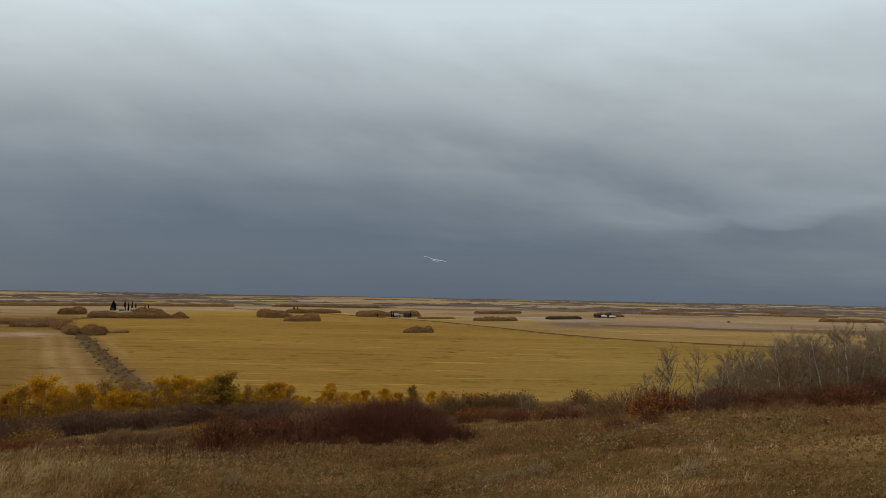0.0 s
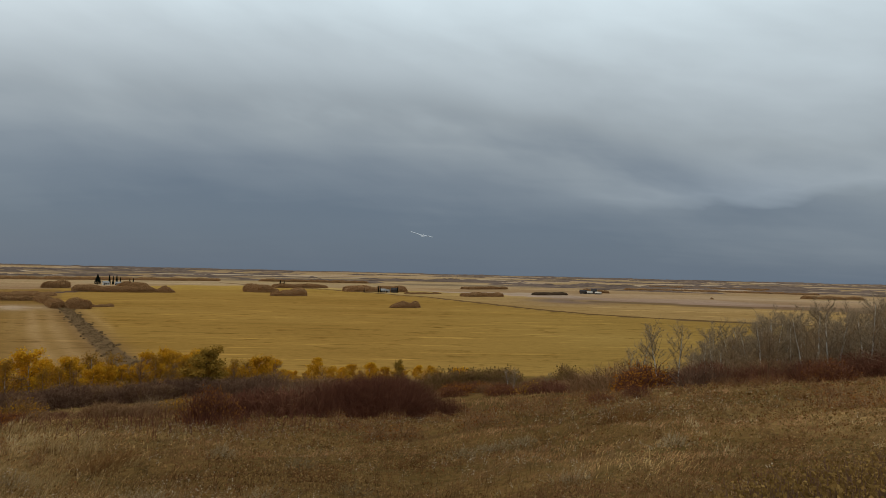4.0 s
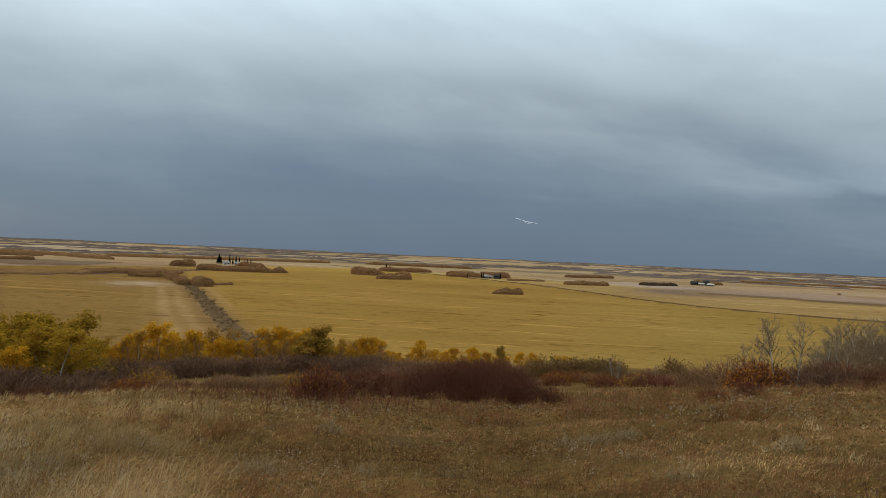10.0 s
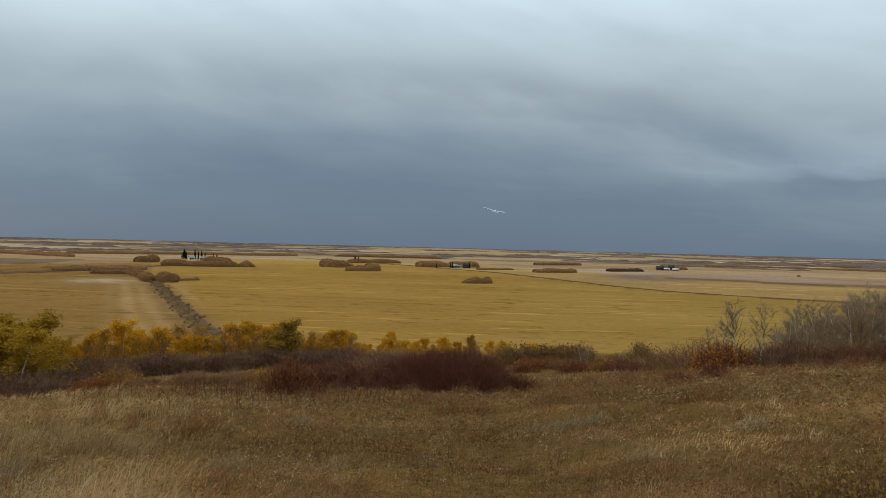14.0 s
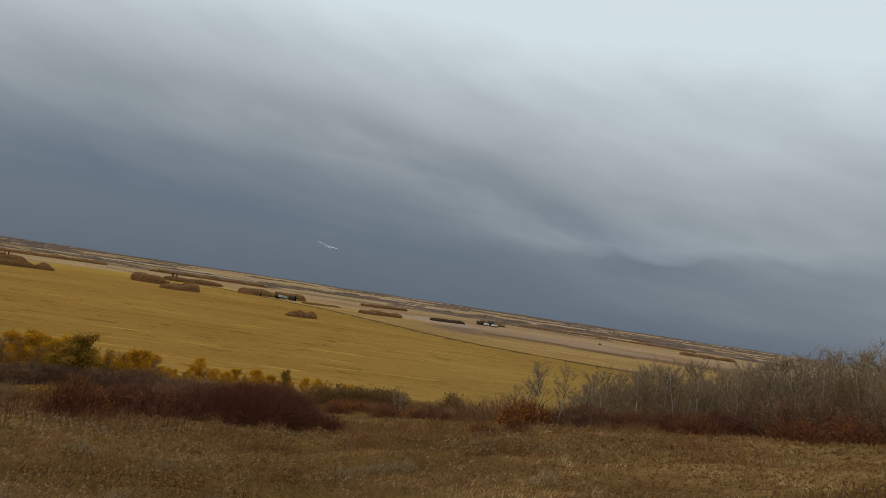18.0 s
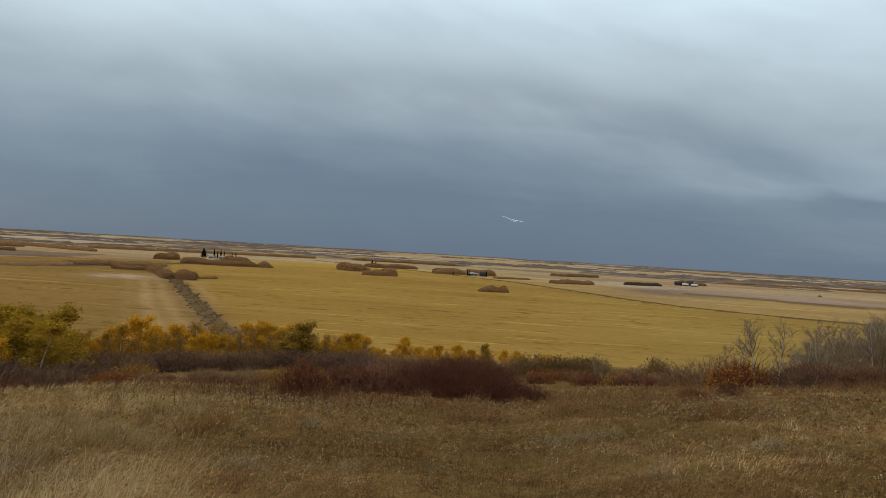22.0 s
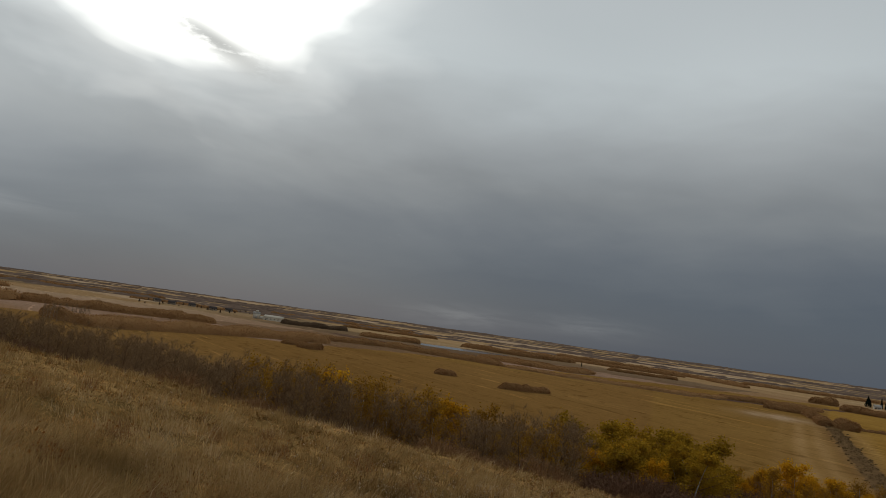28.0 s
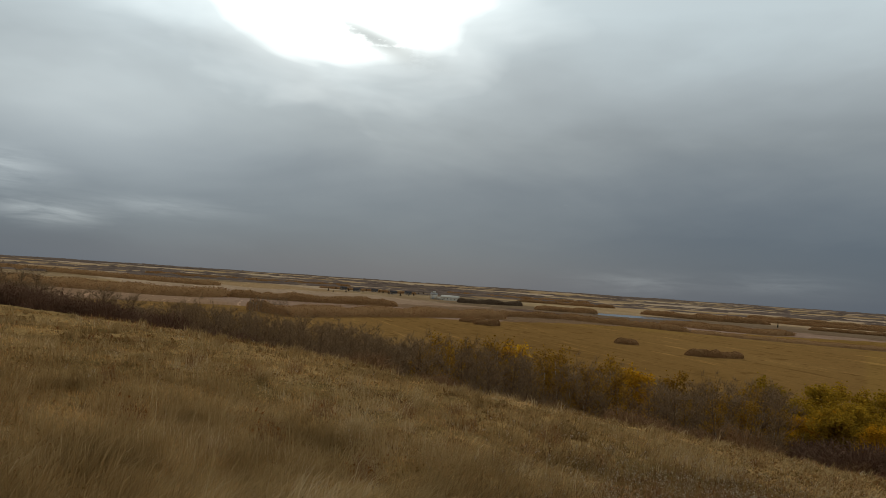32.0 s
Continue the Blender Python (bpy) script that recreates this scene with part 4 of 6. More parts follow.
# ---- far clumps, hedges and farm groves ----
def domes(rng, cx, cy, wide, tall, per, size):
    """Sprays of twigs over rounded bush tops, each facing outwards: vertices and quads."""
    n = len(cx) * per
    x0, y0, w, h = [np.repeat(a, per) for a in (cx, cy, wide, tall)]
    u, a = rng.uniform(0.0, 1.0, n), rng.uniform(0, 6.283, n)
    s = np.sqrt(1 - u * u)
    out = np.stack((np.cos(a) * s, np.sin(a) * s, u), 1)
    lump = rng.uniform(0.78, 1.1, n)
    p = np.stack((x0 + out[:, 0] * w * 0.5 * lump, y0 + out[:, 1] * w * 0.5 * lump, out[:, 2] * h * lump), 1)
    p[:, 2] += height(p[:, 0], p[:, 1])
    nor = out + rng.normal(size=(n, 3)) * 0.3
    nor /= np.linalg.norm(nor, axis=1, keepdims=True)
    e = np.cross(nor, rng.normal(size=(n, 3)))
    e /= np.maximum(np.linalg.norm(e, axis=1, keepdims=True), 1e-6)
    g = np.cross(nor, e)
    k = (np.repeat(size, per) if np.ndim(size) else np.full(n, size))[:, None] * rng.uniform(0.6, 1.3, (n, 1))
    v = np.stack((p - e * k, p + g * k * 0.7, p + e * k, p - g * k * 0.7), 1).reshape(-1, 3)
    f = np.arange(n)[:, None] * 4 + np.arange(4)
    # the dense inside of each bush
    A, U = np.meshgrid(np.arange(9) * 2 * math.pi / 9, (-0.05, 0.35, 0.7, 0.95))
    S = np.sqrt(1 - np.minimum(1, np.abs(U)) ** 2)
    unit = np.stack((np.cos(A) * S, np.sin(A) * S, U), -1).reshape(-1, 3)
    m = len(cx)
    q = unit[None] * np.stack((wide * 0.42, wide * 0.42, tall * 0.84), 1)[:, None] * rng.uniform(0.75, 1.12, (m, 36, 1))
    q += np.stack((cx, cy, height(cx, cy)), 1)[:, None]
    i = (np.arange(3)[:, None] * 9 + np.arange(9)).reshape(-1)
    j = (np.arange(3)[:, None] * 9 + (np.arange(9) + 1) % 9).reshape(-1)
    quad = np.concatenate((np.stack((i, j, j + 9, i + 9), 1), [(27, 28, 29, 30), (27, 30, 31, 32), (27, 32, 33, 35), (33, 34, 35, 35)][:3]))
    core = (len(v) + np.arange(m)[:, None, None] * 36 + quad[None]).reshape(-1, 4)
    return np.concatenate((v, q.reshape(-1, 3))), np.concatenate((f, core))


def along(line, s):
    p = np.array(line, float)
    cum = np.concatenate(([0], np.cumsum(np.hypot(*(p[1:] - p[:-1]).T))))
    x, y = np.interp(s * cum[-1], cum, p[:, 0]), np.interp(s * cum[-1], cum, p[:, 1])
    d = p[-1] - p[0]
    d /= np.hypot(*d)
    return x, y, -d[1], d[0], cum[-1]


def clump(name, label, line, deep, tall, mat, seed):
    """Leafless bushes grown together along a line on the plain: a long rounded mass with a skin of twig sprays."""
    rng = np.random.default_rng(seed)
    length = along(line, np.zeros(1))[4]
    tall = tall * (0.82 if length > 60 else 0.9)
    far = float(np.hypot(*line[0]))

    step = 0.75 * tall
    bumps = np.arange(int(length / step) + 3)
    tops = 0.84 + 0.10 * np.sin(bumps * 0.6 + seed) + rng.uniform(-0.14, 0.12, len(bumps)) * (1 if length > 60 else 2)

    def crest(s):
        w = s * length
        reach = np.minimum(w / (0.6 + 0.3 * (seed % 3)), (length - w) / (0.5 + 0.3 * ((seed + 1) % 4))) / tall
        end = np.clip(reach, 0.03, 1) ** 0.5
        return end, end * np.interp(w, bumps * step, tops)

    def at(s, q, grow):
        x, y, ax, ay, _ = along(line, s)
        end, top = crest(s)
        off = 0.5 * deep * np.cos(q) * end * grow
        px, py = x + ax * off, y + ay * off
        return np.stack((px, py, height(px, py) - 0.1 + tall * np.sin(q) ** 0.55 * top * grow), 1), ax, ay
    m, k = max(8, min(160, int(length / 2.2))), 9
    S, Q = np.meshgrid(np.linspace(0, 1, m), np.linspace(0, math.pi, k), indexing="ij")
    core, _, _ = at(S.ravel(), Q.ravel(), rng.uniform(0.84, 0.97, m * k))
    i = (np.arange(m - 1)[:, None] * k + np.arange(k - 1)).reshape(-1, 1)
    faces = np.concatenate((i, i + 1, i + k + 1, i + k), 1)
    size = 0.05 * tall + 0.00035 * far
    n = int(min(9000, 1.3 * length * (0.6 * deep + 2 * tall) / (size * size)))
    q = rng.uniform(0.02, math.pi - 0.02, n)
    p, ax, ay = at(rng.uniform(0, 1, n), q, rng.uniform(0.88, 1.10, n))
    out = np.stack((ax * np.cos(q), ay * np.cos(q), np.sin(q)), 1) + rng.normal(size=(n, 3)) * 0.6
    out /= np.linalg.norm(out, axis=1, keepdims=True)
    e = np.cross(out, rng.normal(size=(n, 3)))
    e /= np.maximum(np.linalg.norm(e, axis=1, keepdims=True), 1e-6)
    g = np.cross(out, e)
    z = size * rng.uniform(0.5, 1.2, (n, 1))
    v = np.stack((p - e * z, p + g * z * 0.7, p + e * z, p - g * z * 0.7), 1).reshape(-1, 3)
    f = np.arange(n)[:, None] * 4 + np.arange(4) + len(core)
    return tagged(new(name, mesh_of(name, np.concatenate((core, v)), np.concatenate((faces, f)), mat)), label, "trees" if tall > 5 else "bushes", kind="stuff")


def bearing_line(*pairs):
    return [spot(a, on_plain(-e)) for a, e in pairs]


L_ROUND, L_HEDGE = "leafless brown bush clump standing in stubble", "leafless brown hedgerow along a field edge"
CLUMPS_DRAIN = (
    ("bush_clump", L_ROUND, ((29.3, -1.85), (27.7, -1.8)), 20, 10, M_GROVE), ("hedgerow", L_HEDGE, ((27.4, -2.05), (24.5, -2.1), (21.5, -2.1)), 22, 7.5, M_GROVE),
    ("bush_clump", L_ROUND, ((21.7, -2.1), (20.3, -2.1)), 16, 6.5, M_GROVE), ("hedgerow", L_HEDGE, ((35.5, -2.5), (28.6, -2.4)), 22, 4.6, M_GROVE),
    ("hedgerow", L_HEDGE, ((32.2, -2.7), (29.9, -2.75)), 16, 5, M_GROVE), ("hedgerow", L_HEDGE, ((24.4, -1.75), (22.2, -1.8)), 16, 9, M_GROVE),
    ("bush_clump", L_ROUND, ((29.5, -2.75), (28.8, -3.0)), 8, 4.5, M_GROVE), ("bush_clump", L_ROUND, ((28.6, -3.1), (28.2, -3.35)), 9, 4.5, M_GROVE), ("bush_clump", L_ROUND, ((27.6, -3.3), (26.3, -3.4)), 12, 7, M_GROVE),
    ("bush_clump", L_ROUND, ((26.2, -3.25), (24.6, -3.2)), 6, 1.8, M_GROVE),
    ("bush_clump", L_ROUND, ((14.9, -1.99), (12.5, -1.94)), 34, 10.5, M_GROVE), ("bush_clump", L_ROUND, ((13.0, -2.27), (10.2, -2.22)), 18, 7.3, M_GROVE),
    ("bush_clump", "leafless brown bush clump alone in the stubble", ((3.2, -3.09), (0.7, -3.03)), 10, 5.2, M_GROVE),
)
CLUMPS_MIDDLE = (
    ("farm_grove", "bare trees sheltering a farmstead", ((7.0, -1.82), (4.6, -1.76), (1.9, -1.72)), 24, 9.0, M_GROVE), ("hedgerow", L_HEDGE, ((12.8, -1.62), (8.5, -1.55)), 24, 7.0, M_GROVE), ("bush_clump", "low brown weeds along a field edge", ((1.9, -1.93), (-0.9, -1.85)), 12, 2.2, M_GROVE),
    ("bush_clump", L_ROUND, ((-3.0, -1.41), (-6.4, -1.31)), 20, 5.8, M_GROVE), ("bush_clump", L_ROUND, ((-2.8, -2.02), (-6.2, -1.93)), 16, 4.8, M_GROVE),
    ("bush_clump", "dark leafless bush clump in stubble", ((-8.8, -1.75), (-11.5, -1.66)), 14, 5.0, M_GROVE_DARK),
    ("farm_grove", "bare brown trees sheltering a farmstead", ((-12.6, -1.42), (-14.9, -1.4)), 20, 6, M_GROVE),
    ("hedgerow", "long thin line of bare trees across the fields", ((-16.1, -1.1), (-22.0, -1.05), (-30.2, -1.05)), 10, 4.5, M_GROVE),
    ("hedgerow", L_HEDGE, ((-29.0, -1.35), (-33, -1.3)), 18, 6, M_GROVE), ("hedgerow", L_HEDGE, ((-18, -0.85), (-27, -0.85)), 14, 6, M_GROVE),
    ("hedgerow", L_HEDGE, ((34, -1.25), (25, -1.2), (17, -1.15)), 20, 7, M_GROVE), ("hedgerow", L_HEDGE, ((14, -1.1), (5, -1.1)), 18, 6.5, M_GROVE),
    ("bush_clump", "lone small bush in a pale field", ((-22.7, -1.62), (-22.95, -1.62)), 4, 4, M_GROVE),
)
CLUMPS_ROAD = (
    ("hedgerow", "broad belt of bare brown trees along a creek", ((88, -3.3), (85.4, -3.6), (80, -3.3), (73, -2.9), (67.2, -2.7)), 32, 8.5, M_GROVE),
    ("hedgerow", "belt of bare brown trees between fields", ((90, -2.3), (84, -2.35), (76, -2.3)), 26, 9, M_GROVE),
    ("hedgerow", "row of dark evergreen trees beside white sheds", ((71.0, -1.62), (68.0, -1.6), (65.6, -1.55)), 16, 8, M_GROVE_DARK),
    ("hedgerow", "bare trees behind the village", ((82.5, -1.15), (74.5, -1.2)), 26, 5, M_GROVE),
    ("bush_clump", L_ROUND, ((70.6, -3.15), (69.2, -3.2)), 14, 3.5, M_GROVE), ("bush_clump", L_ROUND, ((69.4, -3.3), (67.4, -3.35)), 14, 5, M_GROVE),
    ("bush_clump", "small leafless bush clump alone in a stubble field", ((57.9, -4.0), (56.1, -3.95)), 10, 3.6, M_GROVE),
    ("bush_clump", "uneven row of leafless bushes in a stubble field", ((52.5, -4.45), (50.4, -4.4), (48.3, -4.25)), 7, 4.4, M_GROVE),
    ("hedgerow", "belt of bare brown brush along a creek", ((67.5, -2.5), (62.0, -2.35), (57, -2.5), (52.2, -2.62)), 26, 6.5, M_GROVE),
)
CLUMPS_CREEK = (
    ("hedgerow", "belt of low brown brush along a creek", ((52.2, -2.62), (47.3, -2.72), (43, -2.72), (38, -2.68), (35, -2.55)), 24, 3.2, M_GROVE),
    ("hedgerow", L_HEDGE, ((56, -1.5), (50, -1.6), (46.5, -1.55)), 24, 9, M_GROVE), ("hedgerow", L_HEDGE, ((66, -1.2), (58, -1.2)), 20, 7, M_GROVE),
    ("hedgerow", L_HEDGE, ((48, -1.15), (40, -1.2), (33.5, -1.5)), 20, 7, M_GROVE), ("hedgerow", L_HEDGE, ((44, -1.7), (38.5, -1.7)), 16, 5, M_GROVE),
    ("hedgerow", "brown woods on the valley side", ((108, -1.9), (100, -2.2), (94, -2.4), (90, -2.4)), 60, 10, M_GROVE),
    ("hedgerow", "brown woods on the valley side", ((106, -1.0), (98, -1.3), (91, -1.5)), 50, 9, M_GROVE),
    ("hedgerow", L_HEDGE, ((96, -0.85), (88, -0.95), (80, -0.9)), 30, 8, M_GROVE),
    ("hedgerow", "broad brown wood beside a slough", ((53.5, -2.12), (50, -2.25), (45.5, -2.3)), 50, 6, M_GROVE),
    ("hedgerow", "broad brown wood between fields", ((64.5, -1.75), (59.5, -1.72)), 44, 7, M_GROVE),
    ("hedgerow", L_HEDGE, ((52, -1.35), (44, -1.42), (38, -1.4)), 26, 7, M_GROVE), ("hedgerow", L_HEDGE, ((72, -0.95), (60, -0.95)), 30, 7, M_GROVE),
)
for k, (name, label, pairs, deep, tall, mat) in enumerate(CLUMPS_DRAIN + CLUMPS_MIDDLE + CLUMPS_ROAD + CLUMPS_CREEK):
    clump(name, label, bearing_line(*pairs), deep, tall, mat, 200 + k)


def far_woods():
    """Countless hedges and woods out to the horizon, as one mass of low uneven ridges."""
    rng = np.random.default_rng(77)
    vs, fs, base = [], [], 0

    def ridge(x, y, ax, ay, deep, tall):
        nonlocal base
        n = len(x)
        rows = []
        for o, h in ((-0.5, -0.02), (-0.38, 0.72), (0.0, 1.0), (0.38, 0.7), (0.5, -0.02)):
            px, py = x + ax * o * deep, y + ay * o * deep
            rows.append(np.stack((px, py, height(px, py) + h * tall * (rng.uniform(0.75, 1.1, n) if h > 0 else 1)), 1))
        i = (np.arange(n - 1)[:, None] * 5 + np.arange(4)).reshape(-1, 1)
        vs.append(np.stack(rows, 1).reshape(-1, 3))
        fs.append(base + np.concatenate((i, i + 1, i + 6, i + 5), 1))
        base += n * 5
    for k in range(310):
        az, r = rng.uniform(-50, 112), 1250 * (4800 / 1250) ** (rng.uniform() ** 0.8)
        length, tall = rng.uniform(50, 300) * (0.5 + r / 2400), rng.uniform(2.5, 5.5) + 0.0006 * r
        x, y = spot(az, r)
        turn = math.radians(az) + rng.normal() * 0.25
        n = int(length / 9) + 4
        s = np.linspace(-0.5, 0.5, n) * length
        end = np.minimum(1, np.minimum(s + length / 2, length / 2 - s) / 18 + 0.1)
        crest = tall * end * (0.75 + 0.25 * np.sin(s * 0.06 + k)) * rng.uniform(0.55, 1.1, n)
        ridge(x + s * math.cos(turn), y + s * math.sin(turn), -math.sin(turn), math.cos(turn), rng.uniform(10, 34), crest)
    # the last woods before the horizon close up to one low line
    a = np.radians(np.linspace(-52, 112, 1500))
    r = 4720 + 90 * np.sin(a * 23)
    ridge(-r * np.sin(a), r * np.cos(a), -np.sin(a), np.cos(a), 60, np.maximum(1.5, 5.5 + 1.4 * np.sin(a * 61) + rng.normal(0, 0.7, 1500)))
    tagged(new("far_woods", mesh_of("far_woods", np.concatenate(vs), np.concatenate(fs), M_RIDGE)), "far brown hedges and woods scattered to the horizon", "woods", kind="stuff")


far_woods()


# ---- farmsteads and sheds ----
def box_mesh(name, sx, sy, sz, mat, base=0.0, at=(0, 0)):
    v = [(at[0] + x * sx / 2, at[1] + y * sy / 2, base + z * sz) for z in (0, 1) for x, y in ((-1, -1), (1, -1), (1, 1), (-1, 1))]
    return mesh_of(name, v, [(0, 3, 2, 1), (4, 5, 6, 7), (0, 1, 5, 4), (1, 2, 6, 5), (2, 3, 7, 6), (3, 0, 4, 7)], mat)


def gable_mesh(sx, sy, z0, rise, mat, over=0.5):
    x, y = sx / 2 + over, sy / 2 + over
    t = 0.25
    v = [(-x, -y, z0 - 0.2), (x, -y, z0 - 0.2), (x, y, z0 - 0.2), (-x, y, z0 - 0.2), (-x, 0, z0 + rise), (x, 0, z0 + rise)]
    v += [(a, b, c + t) for a, b, c in v]
    f4 = [(0, 1, 5, 4), (2, 3, 4, 5), (6, 10, 11, 7), (8, 11, 10, 9), (0, 6, 7, 1), (2, 8, 9, 3), (0, 4, 10, 6), (4, 3, 9, 10), (1, 7, 11, 5), (5, 11, 8, 2)]
    return mesh_of("roof", v, f4, mat)


def gable_wall(sx, sy, h, rise, mat):
    x, y = sx / 2, sy / 2
    v = [(-x, -y, 0), (x, -y, 0), (x, y, 0), (-x, y, 0), (-x, -y, h), (x, -y, h), (x, y, h), (-x, y, h), (-x, 0, h + rise * 0.95), (x, 0, h + rise * 0.95)]
    return mesh_of("wall", v, [np.array([(0, 1, 5, 4), (2, 3, 7, 6), (1, 2, 6, 5), (3, 0, 4, 7)]), np.array([(4, 8, 7), (5, 6, 9)])], mat)


def house(name, label, category, az, r, sx, sy, h, rise, turn, wall, roof, windows=3, door=True, group=""):
    x, y = spot(az, r)
    e = thing(name, label, category, group)
    e.matrix_basis = pose(x, y, ground_at(x, y) - 0.1, 0, 0, az + turn)
    part("wall", gable_wall(sx, sy, h, rise, wall), e)
    part("roof", gable_mesh(sx, sy, h, rise, roof), e)
    for i in range(windows):
        w = part("window", box_mesh("pane", 1.2, 0.12, 1.2, M_GLASS, 0, (0, 0)), e)
        w.location = (-sx / 2 + sx * (i + 1) / (windows + 1), -sy / 2 - 0.03, h * 0.4)
    if door:
        d = part("door", box_mesh("leaf", 1.0, 0.12, 2.0, M_DARKROOF), e)
        d.location = (-sx / 2 + sx * 0.12, -sy / 2 - 0.03, 0.1)
    return e


G_FARM = "farm buildings on the plain"
house("farmhouse", "white farmhouse with grey roof among spruces", "house", 25.2, 935, 7, 6, 2.6, 2.4, 20, M_WHITE, M_ROOF, 3, True, G_FARM)
house("farmhouse", "white bungalow with grey roof beside spruces", "house", 24.35, 940, 6, 6, 2.4, 1.8, -10, M_WHITE, M_ROOF, 3, True, G_FARM)
house("farmhouse", "dun farmhouse in a grove of bare trees", "house", 3.85, 815, 6, 5, 2.4, 2.0, 10, M_DUN, M_ROOF, 3, True, G_FARM)
house("shed", "small white shed in a farm grove", "shed", 3.4, 818, 4, 4, 2.2, 1.2, -5, M_WHITE, M_ROOF, 1, True, G_FARM)
house("shed", "dark shed in a farm grove", "shed", 2.9, 818, 7, 6, 3.6, 2.0, 0, M_DARKROOF, M_DARKROOF, 0, True, G_FARM)
house("barn", "low farm shed with a pale roof", "barn", -13.4, 985, 7, 7, 2.0, 1.6, 5, M_DUN, M_WHITE, 3, True, G_FARM)
house("barn", "low farm shed with a pale roof", "barn", -14.1, 975, 8, 7, 2.0, 1.6, -8, M_DUN, M_WHITE, 3, True, G_FARM)
house("shed", "dark shed beside pale-roofed farm sheds", "shed", -12.9, 990, 10, 8, 3.4, 2.2, 0, M_DARKROOF, M_DARKROOF, 0, True, G_FARM)
house("shed", "dark shed beside pale-roofed farm sheds", "shed", -13.75, 1000, 8, 8, 4.4, 2.6, 0, M_DARKROOF, M_DARKROOF, 0, True, G_FARM)
house("barn", "long low white shed beside dark evergreens", "barn", 71.6, 985, 26, 14, 5.0, 2.4, -15, M_WHITE, M_WHITE, 4, True, G_FARM)
for k, (az, r) in enumerate(((79.5, 1180), (78.0, 1220), (76.4, 1150), (75.2, 1200), (80.6, 1240))):
    house("house", "small dun village house with a dark roof", "house", az, r, 11, 8, 3, 2.8, -20 + 13 * k, M_DUN, M_DARKROOF, 2, True, "houses of the village")


def grain_store(az, r):
    x, y = spot(az, r)
    e = thing("grain_elevator", "white grain elevator with a tall head house", "grain elevator", G_FARM)
    e.matrix_basis = pose(x, y, ground_at(x, y) - 0.1, 0, 0, az - 10)
    part("body", box_mesh("body", 9, 8, 7.4, M_WHITE), e)
    part("roof", gable_mesh(9, 8, 7.4, 2.2, M_ROOF), e)
    part("head_house", box_mesh("head_house", 3.6, 3.4, 2.4, M_WHITE, 9.6), e)
    part("annex", box_mesh("annex", 7, 8, 4.4, M_WHITE, 0, (8.6, 0)), e)
    part("door", box_mesh("leaf", 3.4, 0.2, 3.6, M_ROOF, 0.1, (0, -4.06)), e)


grain_store(73.0, 1000)


def spruce_meshes(seed, tall, wide):
    rng = np.random.default_rng(seed)
    n = 900
    q = rng.uniform(0, 1, n) ** 0.75
    a = rng.uniform(0, 6.283, n)
    tier = 0.75 + 0.25 * np.sin(q * 60)
    rad = wide * 0.5 * (1 - q) ** 0.9 * tier * np.sqrt(rng.uniform(0.25, 1, n))
    c = np.stack((np.cos(a) * rad, np.sin(a) * rad, tall * (0.06 + 0.92 * q)), 1)
    v, f = cards(c, np.full(n, 0.55), rng, 0.3)
    t, tf = prisms([(0, 0, -0.2)], [(0, 0, tall * 0.9)], [0.22], [0.04])
    return [("trunk", mesh_of("trunk", t, tf, M_DARKBARK)), ("crown", mesh_of("crown", v, f, M_SPRUCE))]


def recoloured(me, mat):
    me.materials[0] = mat
    return me


SPRUCE = [(spruce_meshes(s, 12.0, w), 12.0) for s, w in ((71, 4.0), (72, 3.2))]
ROUND = [(spruce_meshes(73, 10.0, 8.0), 10.0)]
GROVE_TREE = [([(n, m) if n == "trunk" else (n, recoloured(m, M_GROVE_DARK)) for n, m in spruce_meshes(74, 10.0, 9.0)], 10.0)]
for az, r, t in ((24.95, 945, 12.5), (24.7, 950, 11), (24.45, 948, 12), (24.2, 955, 10), (23.55, 950, 8.5), (23.3, 955, 8.5), (25.6, 990, 9)):
    plant(SPRUCE, "spruce_tree", "dark green spruce beside a farmhouse", "tree", "spruces of the farmstead", az, r, t, rng0)
plant(ROUND, "spruce_tree", "broad dark green conifer beside a farmhouse", "tree", "spruces of the farmstead", 25.75, 950, 13, rng0)
for az, r, t in ((46.0, 860, 6), (4.2, 802, 8), (4.05, 806, 7), (2.6, 808, 7.5), (5.4, 800, 5.5)):
    plant(SPRUCE, "spruce_tree", "dark spruce among bare brown trees", "tree", "spruces of the plain", az, r, t, rng0)

for az, t in ((12.25, 8.6), (11.95, 7.6)):
    plant(ROUND, "spruce_tree", "dark conifer above bare brown bushes", "tree", "spruces of the plain", az, 1000, t, rng0, 0.8)

# trees scattered among the village houses
for k in range(24):
    plant(GROVE_TREE if k % 4 else SPRUCE, "village_tree", "dark evergreen tree among village houses", "tree", "trees of the village",
          73.6 + 0.36 * k + float(rng0.uniform(-0.1, 0.1)), float(rng0.uniform(1040, 1300)), float(rng0.uniform(3.0, 6.5)), rng0, 0.9)

# tall row of bare poplars on the plain
for k in range(14):
    plant(BARE, "bare_poplar", "tall slim leafless poplar in a field row", "tree", "poplars on the plain", 88.0 - 0.22 * k, 425 + 2 * k, float(rng0.uniform(7, 9)), rng0, 0.7)


